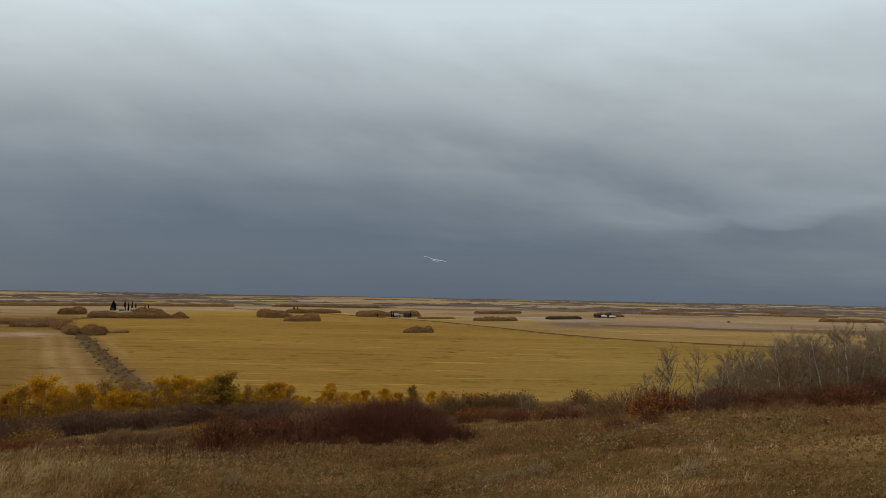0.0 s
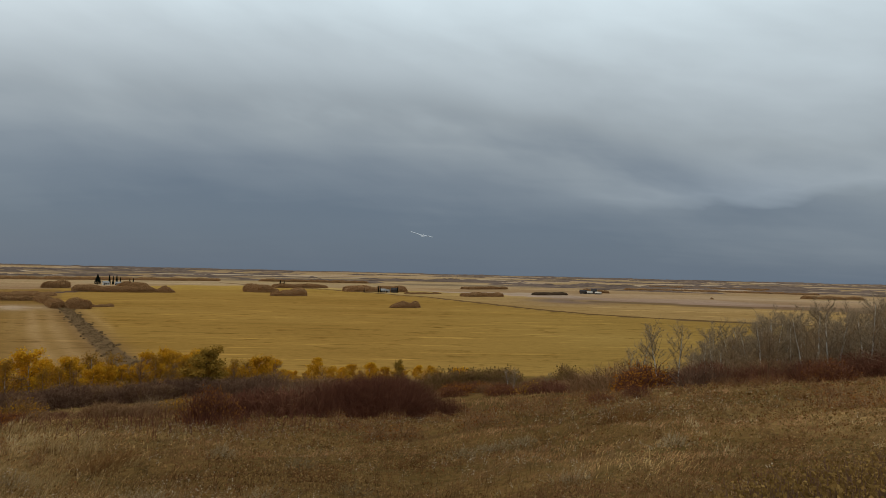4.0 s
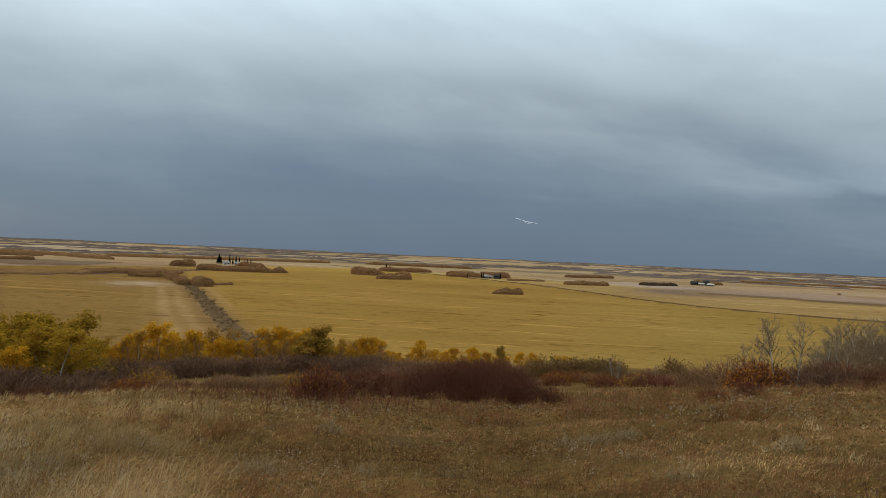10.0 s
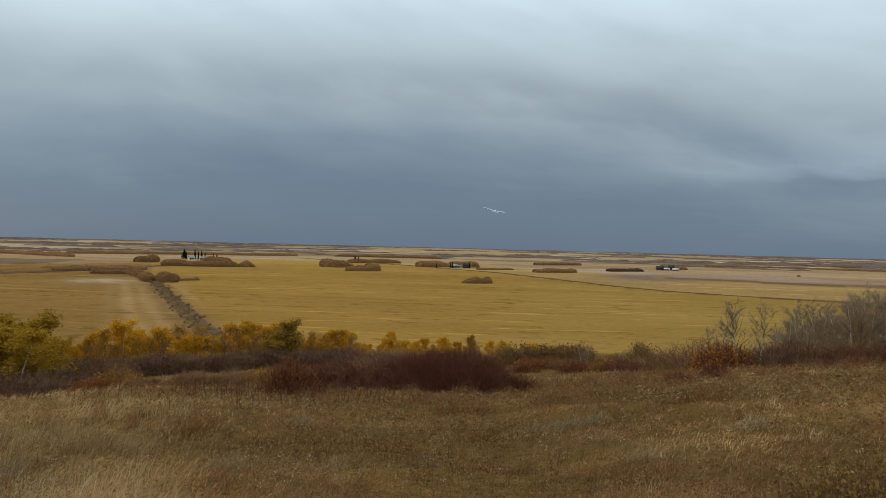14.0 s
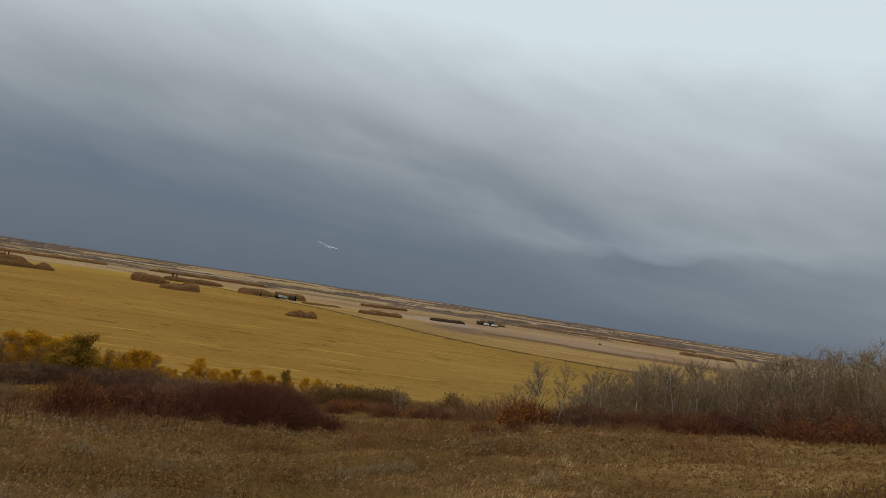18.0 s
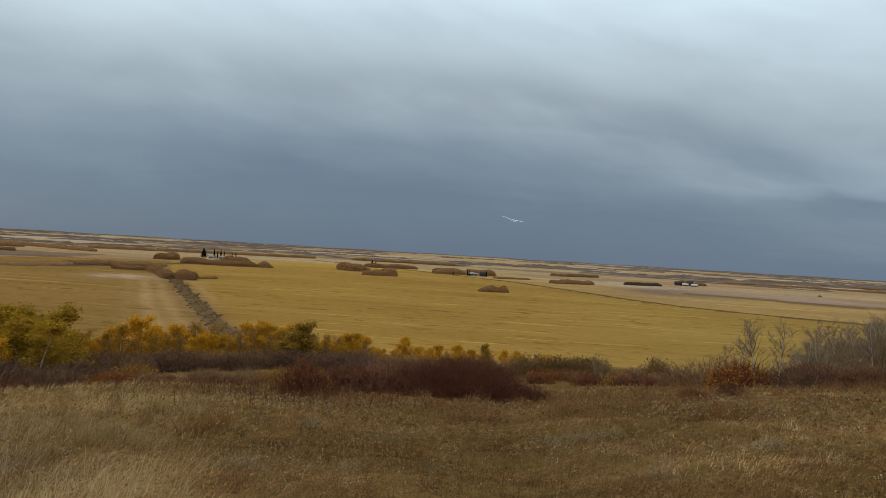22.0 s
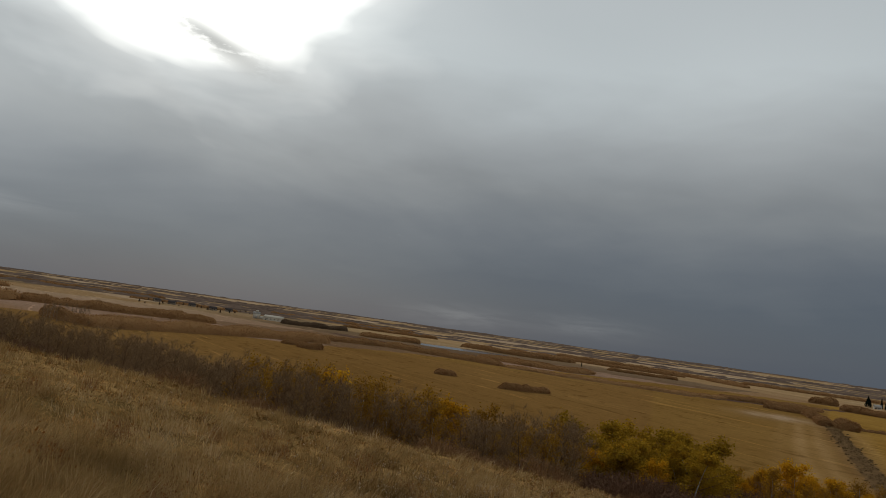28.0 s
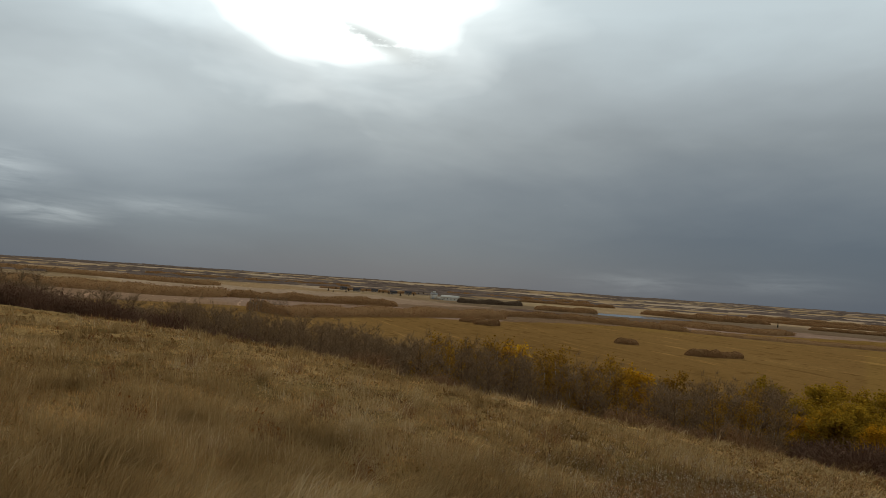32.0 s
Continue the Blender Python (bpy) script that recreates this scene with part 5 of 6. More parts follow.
# ---- pond ----
def pond():
    n = 40
    c = spot(56.2, 850)
    ta = math.radians(56.2)
    v = [(0, 0, 0)]
    for i in range(n):
        a = i * 2 * math.pi / n
        u, w = math.cos(a) * 62 * (1 + 0.1 * math.sin(3 * a)), math.sin(a) * 50 * (1 + 0.15 * math.sin(2 * a + 1))
        v.append((u * math.cos(ta) - w * math.sin(ta), u * math.sin(ta) + w * math.cos(ta), 0))
    f = [(0, 1 + i, 1 + (i + 1) % n) for i in range(n)]
    water = surface("pond_water", lambda g, where: g.mix(g.noise(where, 0.1, 3), (0.10, 0.11, 0.12), (0.16, 0.17, 0.18)), 0.12, 0.1, 2.0, gloss=0.5)
    ob = tagged(new("water", mesh_of("water", v, np.array(f), water)), "grey prairie slough reflecting the sky", "water", kind="structure")
    ob.location = (*c, 0.06)


pond()


# ---- model glider ----
def glider():
    e = thing("model_glider", "white-winged radio-controlled glider with a black boom in flight", "glider")
    x, y = spot(0.7, 43.0)
    e.matrix_basis = pose(x, y, EYE + 43.0 * math.tan(radians(3.05)), 9, 12, 8)

    def wing(span, root, x0, side, rise):
        st, v, f = 12, [], []
        for i in range(st + 1):
            u = i / st
            c = root * (0.12 + 0.88 * math.sqrt(1 - (0.99 * u) ** 3))
            px, pz = side * u * span, rise * u * span
            for a, b in ((0.42, 0.0), (0.15, 0.055), (-0.25, 0.04), (-0.58, 0.0), (-0.2, -0.012), (0.2, -0.02)):
                v.append((px, x0 + a * c, pz + b * c * 2.6))
            if i:
                for k in range(6):
                    p, q = (i - 1) * 6 + k, (i - 1) * 6 + (k + 1) % 6
                    f.append((p, q, q + 6, p + 6) if side > 0 else (p, p + 6, q + 6, q))
        f4 = f + [tuple(st * 6 + k for k in (0, 1, 2, 3)), tuple(st * 6 + k for k in (0, 3, 4, 5))]
        return mesh_of("wing", v, f4, M_FOAM, True)
    for s in (1, -1):
        w = part("wing", wing(0.76, 0.25, 0.0, s, 0.09), e, "white wing panel with a rounded tip")
        a = part("aileron", box_mesh("aileron", 0.30, 0.035, 0.006, M_CARBON), w, "narrow dark aileron hinge strip")
        a.location = (s * 0.48, -0.115, 0.045)
        part("stabiliser", wing(0.20, 0.12, -0.78, s, 0.05), e)
    body = [((0, 0.42, -0.005), (0, 0.32, 0.0), 0.008, 0.028), ((0, 0.32, 0.0), (0, 0.02, 0.0), 0.028, 0.036), ((0, 0.02, 0.0), (0, -0.22, 0.0), 0.036, 0.014)]
    v, f = prisms(*[[b[k] for b in body] for k in range(4)])
    part("fuselage", mesh_of("fuselage", v, f, M_FOAM), e)
    pod = [((0, 0.40, 0.008), (0, 0.26, 0.022), 0.008, 0.024), ((0, 0.26, 0.022), (0, 0.06, 0.022), 0.024, 0.014)]
    v, f = prisms(*[[b[k] for b in pod] for k in range(4)])
    part("canopy", mesh_of("canopy", v, f, M_CARBON), e, "glossy black canopy")
    v, f = prisms([(0, -0.2, 0)], [(0, -0.86, 0.01)], [0.012], [0.007])
    part("tail_boom", mesh_of("tail_boom", v, f, M_CARBON), e)
    v = [(sx, y_, z_) for sx in (-0.006, 0.006) for y_, z_ in ((-0.74, -0.03), (-0.88, -0.03), (-0.88, 0.18), (-0.80, 0.19))]
    part("fin", mesh_of("fin", v, [(0, 3, 2, 1), (4, 5, 6, 7), (0, 1, 5, 4), (1, 2, 6, 5), (2, 3, 7, 6), (3, 0, 4, 7)], M_FOAM), e)


glider()


# ---- grass and weeds of the hillside ----
def hillside(rng, n, r0, r1, az=(-52, 112), power=1.0):
    r = r0 * (r1 / r0) ** (rng.uniform(0, 1, n) ** power)
    a = np.radians(rng.uniform(*az, n))
    x, y = -r * np.sin(a), r * np.cos(a)
    return x, y, height(x, y), r, np.degrees(a)


def patchy(x, y, s=0.13):
    return 0.5 + 0.25 * np.sin(x * s * 2.1 + 1.7 * np.sin(y * s)) + 0.25 * np.sin(y * s * 2.7 + 1.3 * np.sin(x * s * 1.4) + 2)


def blades_mesh(name, rng, x, y, z, tall, wide, lean, way, mat):
    """Bent blades that lie over to one side: a quad and a tip each."""
    n = len(x)
    turn = way + 1.5708 + rng.normal(0, 0.5, n)
    across = np.stack((np.cos(turn), np.sin(turn), np.zeros(n)), 1) * (wide * 0.5)[:, None]
    fall = np.stack((np.cos(way), np.sin(way), np.zeros(n)), 1) * (tall * lean)[:, None]
    base = np.stack((x, y, z - 0.03), 1)
    up = np.zeros((n, 3))
    up[:, 2] = tall * np.sqrt(np.maximum(0.05, 1 - np.minimum(lean, 0.97) ** 2))
    mid, tip = base + up * 0.65 + fall * 0.35, base + up + fall
    v = np.stack((base - across, base + across, mid + across * 0.8, mid - across * 0.8, tip), 1).reshape(-1, 3)
    i = np.arange(n)[:, None] * 5
    return mesh_of(name, v, [i + np.array((0, 1, 2, 3)), i + np.array((3, 2, 4))], mat)


def grass():
    rng = np.random.default_rng(5)
    # low mat of dead grass
    x, y, z, r, az = hillside(rng, 330000, 2.2, 60)
    n = len(x)
    tall = rng.uniform(0.08, 0.20, n) * (0.3 + 0.8 * patchy(x, y, 0.35) + 0.7 * patchy(x + 3, y, 1.3)) * np.where(az > 22, 1.25, 1.0)
    lean = np.clip(rng.normal(0.82, 0.12, n), 0.3, 0.96)
    way = rng.normal(0.1, 0.8, n) + 2.0 * (patchy(x, y, 0.25) - 0.5)
    left = az + 4 * np.sin(r * 0.25) + 5 * (patchy(x, y, 0.9) - 0.5) + rng.normal(0, 8, n) > straw_from(az, r)
    wide = np.maximum(0.006, 0.0010 * r)
    for name, k, mat, label in (("hill_grass", left, M_STRAW, "dry straw-coloured wild grass matted on the hillside"),
                                ("weedy_grass", ~left, M_SWARD, "brown and olive weedy autumn grass on the hillside")):
        me = blades_mesh(name, rng, x[k], y[k], z[k], tall[k], wide[k], lean[k], way[k], mat)
        tagged(new(name, me), label, "grass", kind="stuff")
    # the same sward behind and underfoot
    x, y, z, r, az = hillside(rng, 26000, 0.5, 22, (110, 310))
    xb, yb, zb, rb, ab = hillside(rng, 6000, 0.4, 2.3)
    x, y, z, r = [np.concatenate(p) for p in ((x, xb), (y, yb), (z, zb), (r, rb))]
    me = blades_mesh("trodden_grass", rng, x, y, z, rng.uniform(0.06, 0.16, len(x)), np.maximum(0.008, 0.0013 * r), np.clip(rng.normal(0.82, 0.12, len(x)), 0.3, 0.96),
                     rng.normal(0.1, 0.8, len(x)), M_STRAW)
    tagged(new("trodden_grass", me), "short trodden straw-coloured grass on the hilltop", "grass", kind="stuff")
    # tussocks blown over by the wind, longer to the left
    cx, cy, cz, cr, ca = hillside(rng, 9000, 2.6, 60)
    keep = rng.uniform(0, 1, len(cx)) < np.where((ca > straw_from(ca, cr) - 2) & (ca > 0), 1.0, np.where(ca < -10, 0.3, 0.12))
    cx, cy, cr, ca = cx[keep], cy[keep], cr[keep], ca[keep]
    k = 22
    size = np.repeat(rng.uniform(0.5, 1.0, len(cx)) * (0.6 + 1.0 * patchy(cx, cy, 0.5)) * np.where(ca > 25, 1.4, np.where(ca < -13, 0.62, 0.85)), k)
    x = np.repeat(cx, k) + rng.normal(0, 0.10, len(size)) * size
    y = np.repeat(cy, k) + rng.normal(0, 0.10, len(size)) * size
    r = np.repeat(cr, k)
    way = np.repeat(rng.normal(0.1, 0.45, len(cx)) + 1.6 * (patchy(cx, cy, 0.4) - 0.5), k) + rng.normal(0, 0.45, len(size))
    lean = np.clip(rng.normal(0.68, 0.2, len(size)), 0.1, 0.94)
    # coarse wind-combed tufts close by
    tx, ty, tz, tr, ta = hillside(rng, 430, 3.0, 15, (65, 108))
    m = 64
    bx = np.repeat(tx, m) + rng.normal(0, 0.13, len(tx) * m)
    by = np.repeat(ty, m) + rng.normal(0, 0.13, len(tx) * m)
    me = blades_mesh("wind_combed_tufts", rng, bx, by, height(bx, by), np.repeat(rng.uniform(0.7, 1.2, len(tx)), m) * rng.uniform(0.35, 0.75, len(bx)), np.full(len(bx), 0.008),
                     np.clip(rng.normal(0.74, 0.16, len(bx)), 0.2, 0.95), np.repeat(rng.normal(0.7, 0.45, len(tx)), m) + rng.normal(0, 0.3, len(bx)), M_TUSSOCK)
    tagged(new("wind_combed_tufts", me), "coarse straw tufts combed over by the wind", "grass", kind="stuff")
    pale = np.repeat(((ca > straw_from(ca, cr) - 6) & (ca > 0)) | ((ca < -10) & (patchy(cx, cy, 0.7) > 0.66)), k)
    tall, wide = rng.uniform(0.22, 0.5, len(size)) * size, np.maximum(0.005, 0.0007 * r)
    for name, m, mat, label in (("tussocks", pale, M_TUSSOCK, "long pale grass tussocks blown over by wind"), ("brown_tussocks", ~pale, M_WEED, "scattered tussocks of dead brown grass")):
        me = blades_mesh(name, rng, x[m], y[m], height(x[m], y[m]), tall[m], wide[m], lean[m], way[m], mat)
        tagged(new(name, me), label, "grass", kind="stuff")
    x, y, z, r, az = hillside(rng, 24000, 50, 165, (-50, 100))
    me = blades_mesh("slope_grass", rng, x, y, z, rng.uniform(0.25, 0.6, len(x)), 0.0012 * r, rng.uniform(0.4, 0.85, len(x)), rng.uniform(0, 6.283, len(x)), M_SWARD)
    tagged(new("slope_grass", me), "dry rough grass of the lower slope", "grass", kind="stuff")
    # brown forbs in drifts
    x, y, z, r, az = hillside(rng, 16000, 11, 58)
    keep = patchy(x, y, 0.16) + rng.normal(0, 0.12, len(x)) > np.where(az > straw_from(az, r), 0.74, np.where(r > 20, 0.5, 0.56))
    x, y, z, r = x[keep], y[keep], z[keep], r[keep]
    me = blades_mesh("forbs", rng, x, y, z, rng.uniform(0.14, 0.34, len(x)), np.maximum(0.006, 0.0007 * r), rng.uniform(0.02, 0.7, len(x)),
                     rng.uniform(0, 6.283, len(x)), M_WEED)
    tagged(new("forbs", me), "drifts of dead brown forbs in the grass", "weeds", kind="stuff")

    # low leafy forbs in clumps, each a loose dome of small leaves
    cx, cy, cz, cr, ca = hillside(rng, 9000, 3.2, 50, power=0.85)
    dense = 0.24 * np.exp(-((ca - 4) / 11) ** 2)
    keep = dense + patchy(cx - 4, cy + 2, 0.22) + 0.35 * patchy(cx, cy + 7, 0.9) + rng.normal(0, 0.12, len(cx)) > np.where(ca > 50, 1.02, np.where(ca > straw_from(ca, cr), 0.80, 0.60))
    cx, cy, cr = cx[keep], cy[keep], cr[keep]
    k = 16
    size = np.repeat(rng.uniform(0.10, 0.30, len(cx)), k)
    u, q = rng.uniform(0, 6.283, len(size)), np.sqrt(rng.uniform(0, 1, len(size)))
    x, y = np.repeat(cx, k) + np.cos(u) * q * size, np.repeat(cy, k) + np.sin(u) * q * size
    z = height(x, y) + size * rng.uniform(0.3, 1.25, len(size)) * np.sqrt(1.05 - q * q)
    v, f = cards(np.stack((x, y, z), 1), np.maximum(0.017, 0.0018 * np.repeat(cr, k)) * rng.uniform(0.6, 1.4, len(size)), rng)
    tagged(new("leafy_forbs", mesh_of("leafy_forbs", v, f, M_FORBLEAF)), "low clumps of withering brown and olive forbs", "weeds", kind="stuff")
    # withered leaves and bits of forbs all through the sward
    x, y, z, r, az = hillside(rng, 80000, 3.0, 50, power=0.9)
    keep = patchy(x + 5, y - 3, 0.3) + 0.4 * patchy(x, y, 1.1) + rng.normal(0, 0.2, len(x)) > np.where(az > 52, 1.05, 0.62)
    x, y, z, r = x[keep], y[keep], z[keep], r[keep]
    v, f = cards(np.stack((x, y, z + rng.uniform(0.04, 0.24, len(x))), 1), np.maximum(0.016, 0.0017 * r), rng)
    tagged(new("withered_leaves", mesh_of("withered_leaves", v, f, M_LITTER)), "withered brown and pale leaves of forbs in the grass", "weeds", kind="stuff")


# patches of plumed weeds: bearing, distance, spread in bearing and in distance, number
PLUMES = ((58.0, 13.0, 5.0, 0.24, 320), (50.0, 15.8, 4.0, 0.16, 230), (44.5, 15.5, 4.0, 0.16, 250), (39.0, 11.5, 4.5, 0.2, 200), (35.0, 11.0, 3.5, 0.2, 150), (55.0, 17.0, 5.0, 0.18, 170), (47.0, 20.0, 6.0, 0.2, 200), (21.0, 31.0, 3.5, 0.12, 132),
          (14.0, 26.0, 4.0, 0.14, 143), (-16.0, 27.0, 4.5, 0.16, 176), (-8.0, 16.0, 4.0, 0.14, 99), (17.0, 10.5, 3.0, 0.14, 88), (-30.0, 34.0, 6.0, 0.14, 165), (2.0, 36.0, 6.0, 0.1, 132))


def seed_heads():
    rng = np.random.default_rng(6)
    sets = [hillside(rng, 700, 9, 50, power=0.7)]
    for a, d, wide, deep, n in PLUMES:
        pa, pr = np.radians(rng.normal(a, wide, n)), d * np.exp(rng.normal(0, deep, n))
        px, py = -pr * np.sin(pa), pr * np.cos(pa)
        sets.append((px, py, height(px, py), pr, np.degrees(pa)))
    x, y, z, r, az = [np.concatenate(p) for p in zip(*sets)]
    n = len(x)
    tall = rng.uniform(0.25, 0.58, n)
    base = np.stack((x, y, z - 0.03), 1)
    tip = base + np.stack((rng.normal(0.05, 0.12, n), rng.normal(0, 0.12, n), tall * rng.uniform(0.5, 1.0, n)), 1)
    v, f = prisms(base, tip, np.maximum(0.003, 0.00022 * r), np.maximum(0.0025, 0.00016 * r))
    tagged(new("weed_stalks", mesh_of("weed_stalks", v, f, M_WEED)), "thin dead weed stalks standing above the grass", "weeds", kind="stuff")
    # taller dark stalks near the brow
    a, d = np.radians(rng.normal(18, 7, 420)), 38 * np.exp(rng.normal(0, 0.18, 420))
    x, y = -d * np.sin(a), d * np.cos(a)
    p = np.stack((x, y, height(x, y) - 0.03), 1)
    q = p + np.stack((rng.normal(0, 0.12, 420), rng.normal(0, 0.12, 420), rng.uniform(0.4, 1.0, 420)), 1)
    v, f = prisms(np.concatenate((p, p + (q - p) * 0.6)), np.concatenate((q, q + rng.normal(size=(420, 3)) * (0.14, 0.14, 0.05))), np.full(840, 0.011), np.full(840, 0.006))
    tagged(new("dark_stalks", mesh_of("dark_stalks", v, f, M_REDTWIG)), "tall dark dead stalks near the brow", "weeds", kind="stuff")
    # tufts of seed fluff up each stalk, smaller towards the tip
    k = 8
    u = rng.uniform(0.6, 1.05, n * k)
    c = np.repeat(base, k, 0) + (np.repeat(tip, k, 0) - np.repeat(base, k, 0)) * u[:, None] + rng.normal(size=(n * k, 3)) * (0.022, 0.022, 0.015)
    v, f = cards(c, np.repeat(np.maximum(0.009, 0.00125 * np.minimum(r, 15) + 0.00025 * np.maximum(r - 15, 0)) * rng.uniform(0.5, 1.25, n), k) * (1.3 - 0.55 * u), rng)
    tagged(new("seed_heads", mesh_of("seed_heads", v, f, M_SEED)), "pale fluffy seed tufts on dead weeds", "weeds", kind="stuff")


# single tufts that stand out: bearing, distance, width, height
RUST_TUFTS = ((25.2, 16.7, 1.5, 0.5), (24.2, 17.4, 0.9, 0.45), (-15.8, 23.0, 1.6, 0.5), (-17.0, 22.2, 1.1, 0.45), (61.9, 16.5, 0.8, 0.55), (83.2, 10.9, 0.5, 0.35), (70.1, 17.8, 0.3, 0.5), (28.6, 22.0, 0.8, 0.4), (9.0, 14.5, 1.0, 0.4), (2.0, 18.0, 1.3, 0.4), (13.0, 9.6, 0.7, 0.35))
PALE_TUFTS = ((22.7, 11.4, 0.9, 0.35), (21.5, 11.8, 0.6, 0.3), (13.1, 12.0, 0.8, 0.3), (10.3, 17.8, 0.7, 0.45), (39.0, 13.5, 1.6, 0.4), (41.0, 12.9, 1.2, 0.4), (37.0, 13.0, 1.0, 0.35), (-5.7, 20.6, 1.6, 0.3), (-3.4, 19.8, 1.2, 0.3), (-8.0, 21.4, 1.0, 0.3),
              (66.8, 9.4, 0.6, 0.3), (16.5, 19.0, 0.8, 0.4), (6.0, 12.2, 0.7, 0.3), (-12.0, 13.0, 0.8, 0.3), (-20.0, 17.0, 0.9, 0.35), (31.0, 15.0, 0.9, 0.35))


def tufts(name, label, places, mat, stems, leaf, leaves, seed):
    rng = np.random.default_rng(seed)
    for az, r, wide, tall in places:
        x0, y0 = spot(az, r)
        n = int(stems * wide)
        a, q = rng.uniform(0, 6.283, n), np.sqrt(rng.uniform(0, 1, n)) * rng.uniform(0.35, 1.25, n)
        x, y = x0 + np.cos(a) * q * wide / 2, y0 + np.sin(a) * q * wide / 2
        h = tall * np.sqrt(np.maximum(0.15, 1.1 - q * q)) * rng.uniform(0.25, 1.1, n) * (0.85 + 0.3 * np.sin(2 * a + az))
        p = np.stack((x, y, height(x, y) - 0.03), 1)
        d = np.stack((np.cos(a) * q * 0.25 + rng.normal(0.06, 0.1, n), np.sin(a) * q * 0.25 + rng.normal(0, 0.1, n), h), 1)
        w = np.full(n, max(0.004, 0.00036 * r))
        v, f = ribbons(p, p + d, w, w * 0.5, rng)
        c = np.repeat(p, leaves, 0) + np.repeat(d, leaves, 0) * rng.uniform(0.3, 1.05, (n * leaves, 1)) + rng.normal(size=(n * leaves, 3)) * 0.02
        v2, f2 = cards(c, np.full(len(c), max(leaf, 0.0009 * r)), rng)
        tagged(new(name, mesh_of(name, np.concatenate((v, v2)), np.concatenate((f, f2 + len(v))), mat)), label, "weeds", "standing tufts of the near slope", kind="stuff")


def low_brush():
    """Knee-high leafy brush on the near slope, with its small curled leaves."""
    rng = np.random.default_rng(8)
    x, y, z, r, az = hillside(rng, 15000, 4.5, 20, (-56, -22))
    keep = r < np.interp(az, (-56, -46, -34, -22), (21, 17, 11.5, 6.5)) + rng.normal(0, 0.8, len(x))
    x, y, z = x[keep], y[keep], z[keep]
    n = len(x)
    tip = np.stack((x + rng.normal(0, 0.1, n), y + rng.normal(0, 0.1, n), z + rng.uniform(0.3, 0.6, n)), 1)
    v, f = prisms(np.stack((x, y, z - 0.03), 1), tip, np.full(n, 0.006), np.full(n, 0.004))
    tagged(new("brush_stems", mesh_of("brush_stems", v, f, M_DARKTWIG)), "thin brown stems of knee-high brush", "shrub", kind="stuff")
    c = np.repeat(tip, 8, 0) - np.abs(rng.normal(size=(n * 8, 3))) * (0, 0, 0.14) + rng.normal(size=(n * 8, 3)) * (0.07, 0.07, 0.03)
    v, f = cards(c, np.full(len(c), 0.025), rng)
    tagged(new("brush_leaves", mesh_of("brush_leaves", v, f, M_BRUSH)), "small olive-brown leaves of knee-high brush", "shrub", kind="stuff")


grass()
seed_heads()
tufts("rusty_tuft", "tuft of rust-brown dead stems in the grass", RUST_TUFTS, M_RUSTWEED, 120, 0.012, 3, 41)
tufts("pale_tuft", "tuft of pale grey-green withered forbs in the grass", PALE_TUFTS, M_PALEWEED, 150, 0.013, 4, 42)
low_brush()


def road_bank(line, wide, high):
    """A low weedy road bank with its ditch, running on without a break."""
    rng = np.random.default_rng(9)
    s = np.linspace(0, 1, 260)
    x, y, ax, ay, _ = along(line, s)
    v = []
    for o, h in ((-0.5, -0.1), (-0.25, 0.7), (0.05, 1.0), (0.3, 0.6), (0.5, -0.1)):
        w = o * wide + rng.normal(0, 0.2, len(s))
        px, py = x + ax * w, y + ay * w
        v.append(np.stack((px, py, height(px, py) + h * high * rng.uniform(0.8, 1.2, len(s))), 1))
    v = np.stack(v, 1).reshape(-1, 3)
    i = (np.arange(len(s) - 1)[:, None] * 5 + np.arange(4)).reshape(-1, 1)
    f = np.concatenate((i, i + 1, i + 6, i + 5), 1)
    tagged(new("road", mesh_of("road", v, f, M_ROADBANK)), "straight field road with a dark weedy bank", "road", kind="structure")


road_bank(ROAD, 2.8, 0.5)


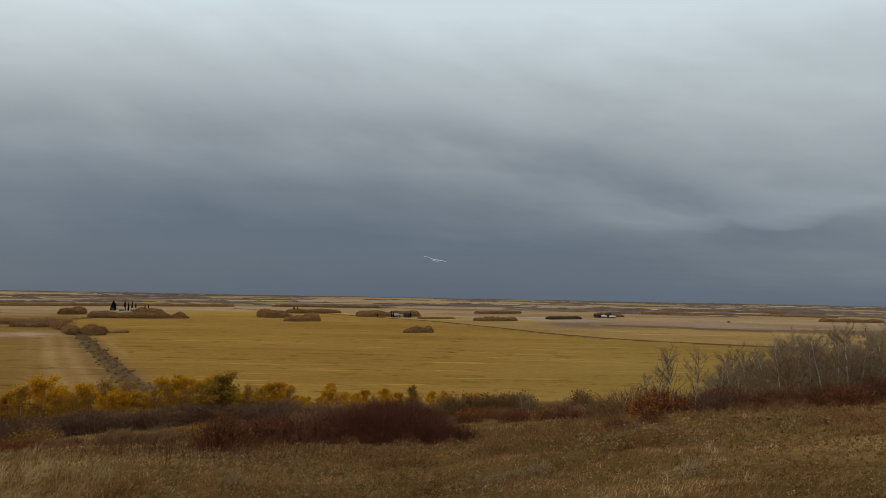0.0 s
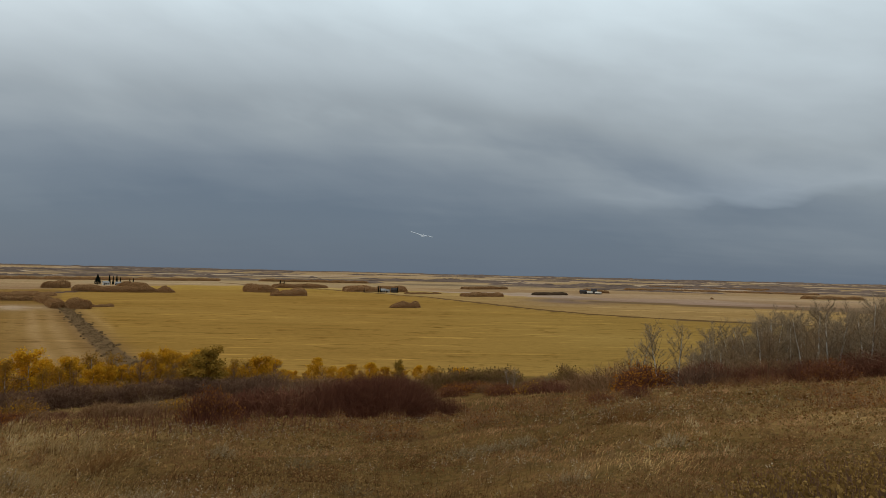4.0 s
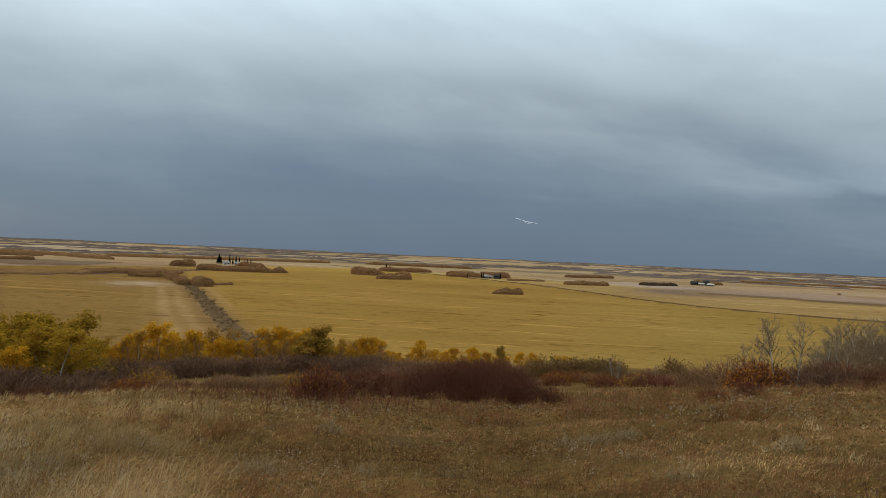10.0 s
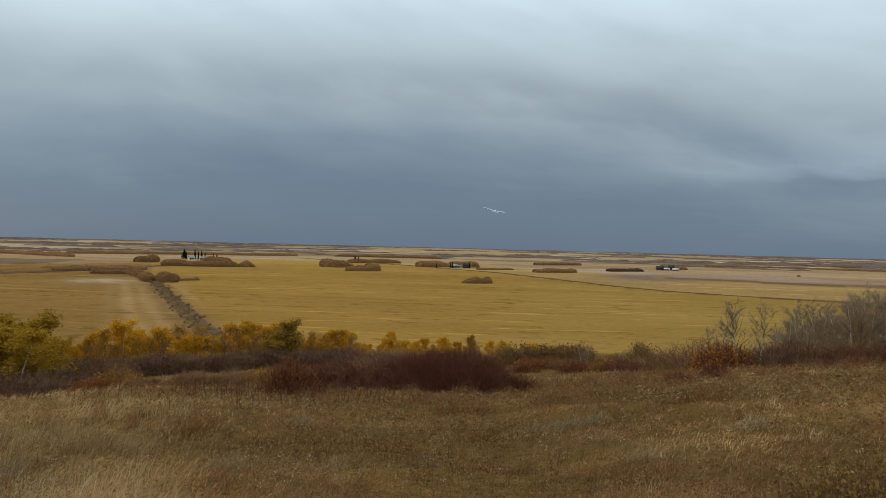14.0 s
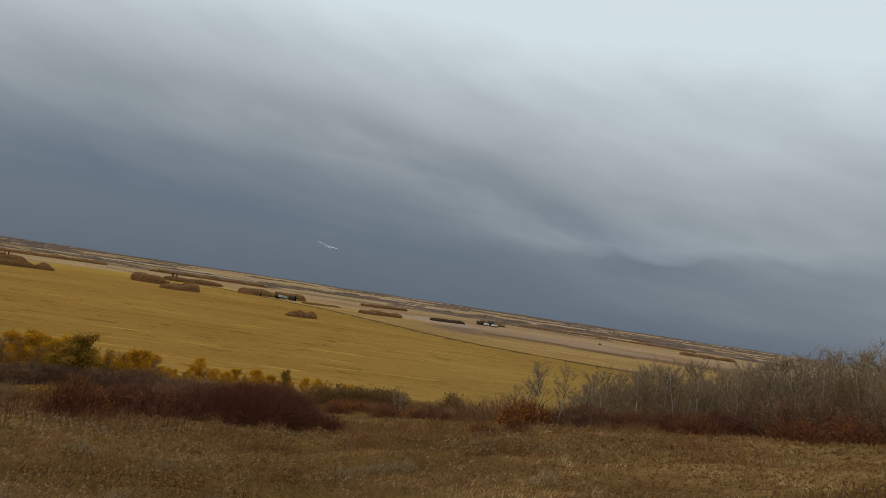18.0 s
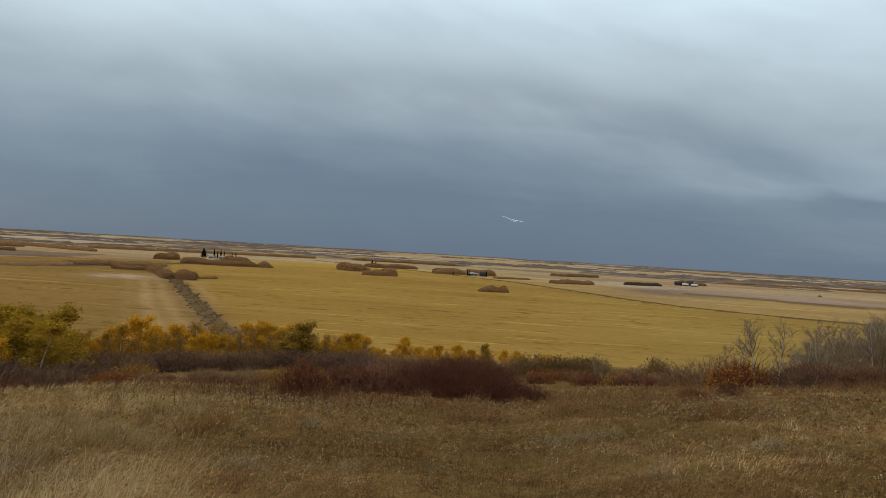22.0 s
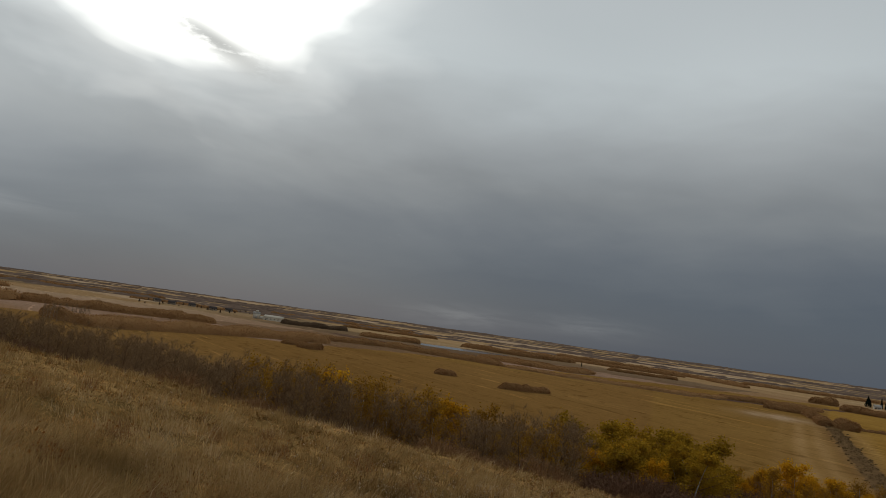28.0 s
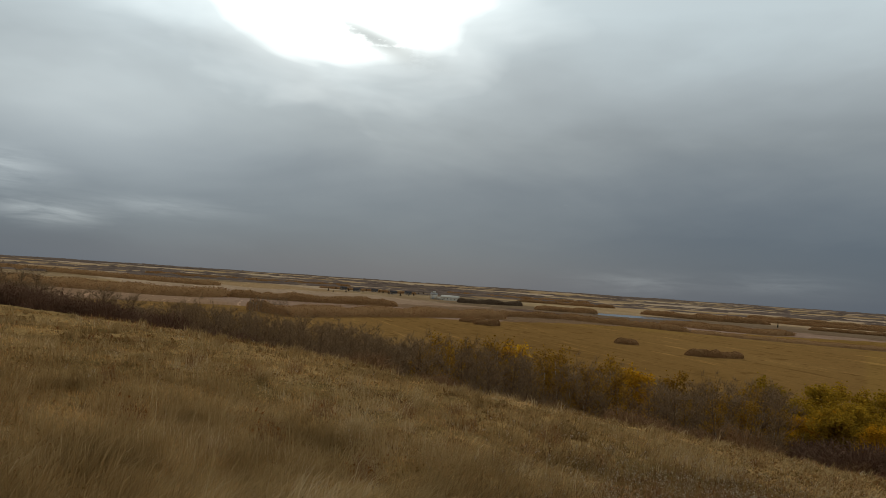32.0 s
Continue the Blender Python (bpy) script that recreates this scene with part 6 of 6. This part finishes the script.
def strip(line, off, wide, high, step, rng, bend=0.0):
    """A low ragged ridge along a line: vertices and quads."""
    n = int(along(line, np.zeros(1))[4] / step) + 2
    s = np.linspace(0, 1, n)
    x, y, ax, ay, _ = along(line, s)
    rows = []
    for o, h in ((-0.5, -0.12), (-0.22, 0.8), (0.2, 1.0), (0.5, -0.12)):
        w = off * (1 + bend * s) + o * np.interp(s, (0, 1), wide) * rng.uniform(0.75, 1.25, n)
        px, py = x + ax * w, y + ay * w
        rows.append(np.stack((px, py, height(px, py) + h * high * rng.uniform(0.7, 1.3, n)), 1))
    i = (np.arange(n - 1)[:, None] * 4 + np.arange(3)).reshape(-1, 1)
    return np.stack(rows, 1).reshape(-1, 3), np.concatenate((i, i + 1, i + 5, i + 4), 1)


def drain():
    rng = np.random.default_rng(10)
    v, f = strip(DRAIN, 0.0, (7.4, 6.0), 0.3, 0.8, rng)
    tagged(new("drain", mesh_of("drain", v, f, M_DITCH)), "field drain choked with dead brown weeds", "ditch", kind="structure")
    n = 620
    s = rng.uniform(0, 1, n)
    x, y, ax, ay, _ = along(DRAIN, s)
    w = rng.normal(0, 1.8, n)
    v, f = domes(rng, x + ax * w, y + ay * w, rng.uniform(0.7, 1.6, n), rng.uniform(0.25, 0.6, n), 40, 0.13)
    tagged(new("drain_weeds", mesh_of("drain_weeds", v, f, M_DITCHWEED)), "tall dead weeds standing in the drain", "weeds", kind="stuff")


drain()
low_stand(124, 5, (21, 26), (56, 62), BROWN, "willow_shrub", S_BROWN, "shrub", G_SHRUB, (0.9, 1.4), 1.5)
FORB = [(shrub_meshes(s, 1.0, 0.8, 40, M_BROWNTWIG, 110, M_RUST, 0.006, 0.035), 0.8) for s in (81, 82)]
low_stand(122, 70, (-36, 16), (24, 57), FORB, "red_forb", "knee-high rusty brown dead forb in the grass", "weeds", "red forbs of the slope", (0.5, 0.9), 1.4)
low_stand(123, 26, (20, 100), (8, 30), FORB, "red_forb", "knee-high rusty brown dead forb in the grass", "weeds", "red forbs of the slope", (0.35, 0.6), 0.9)
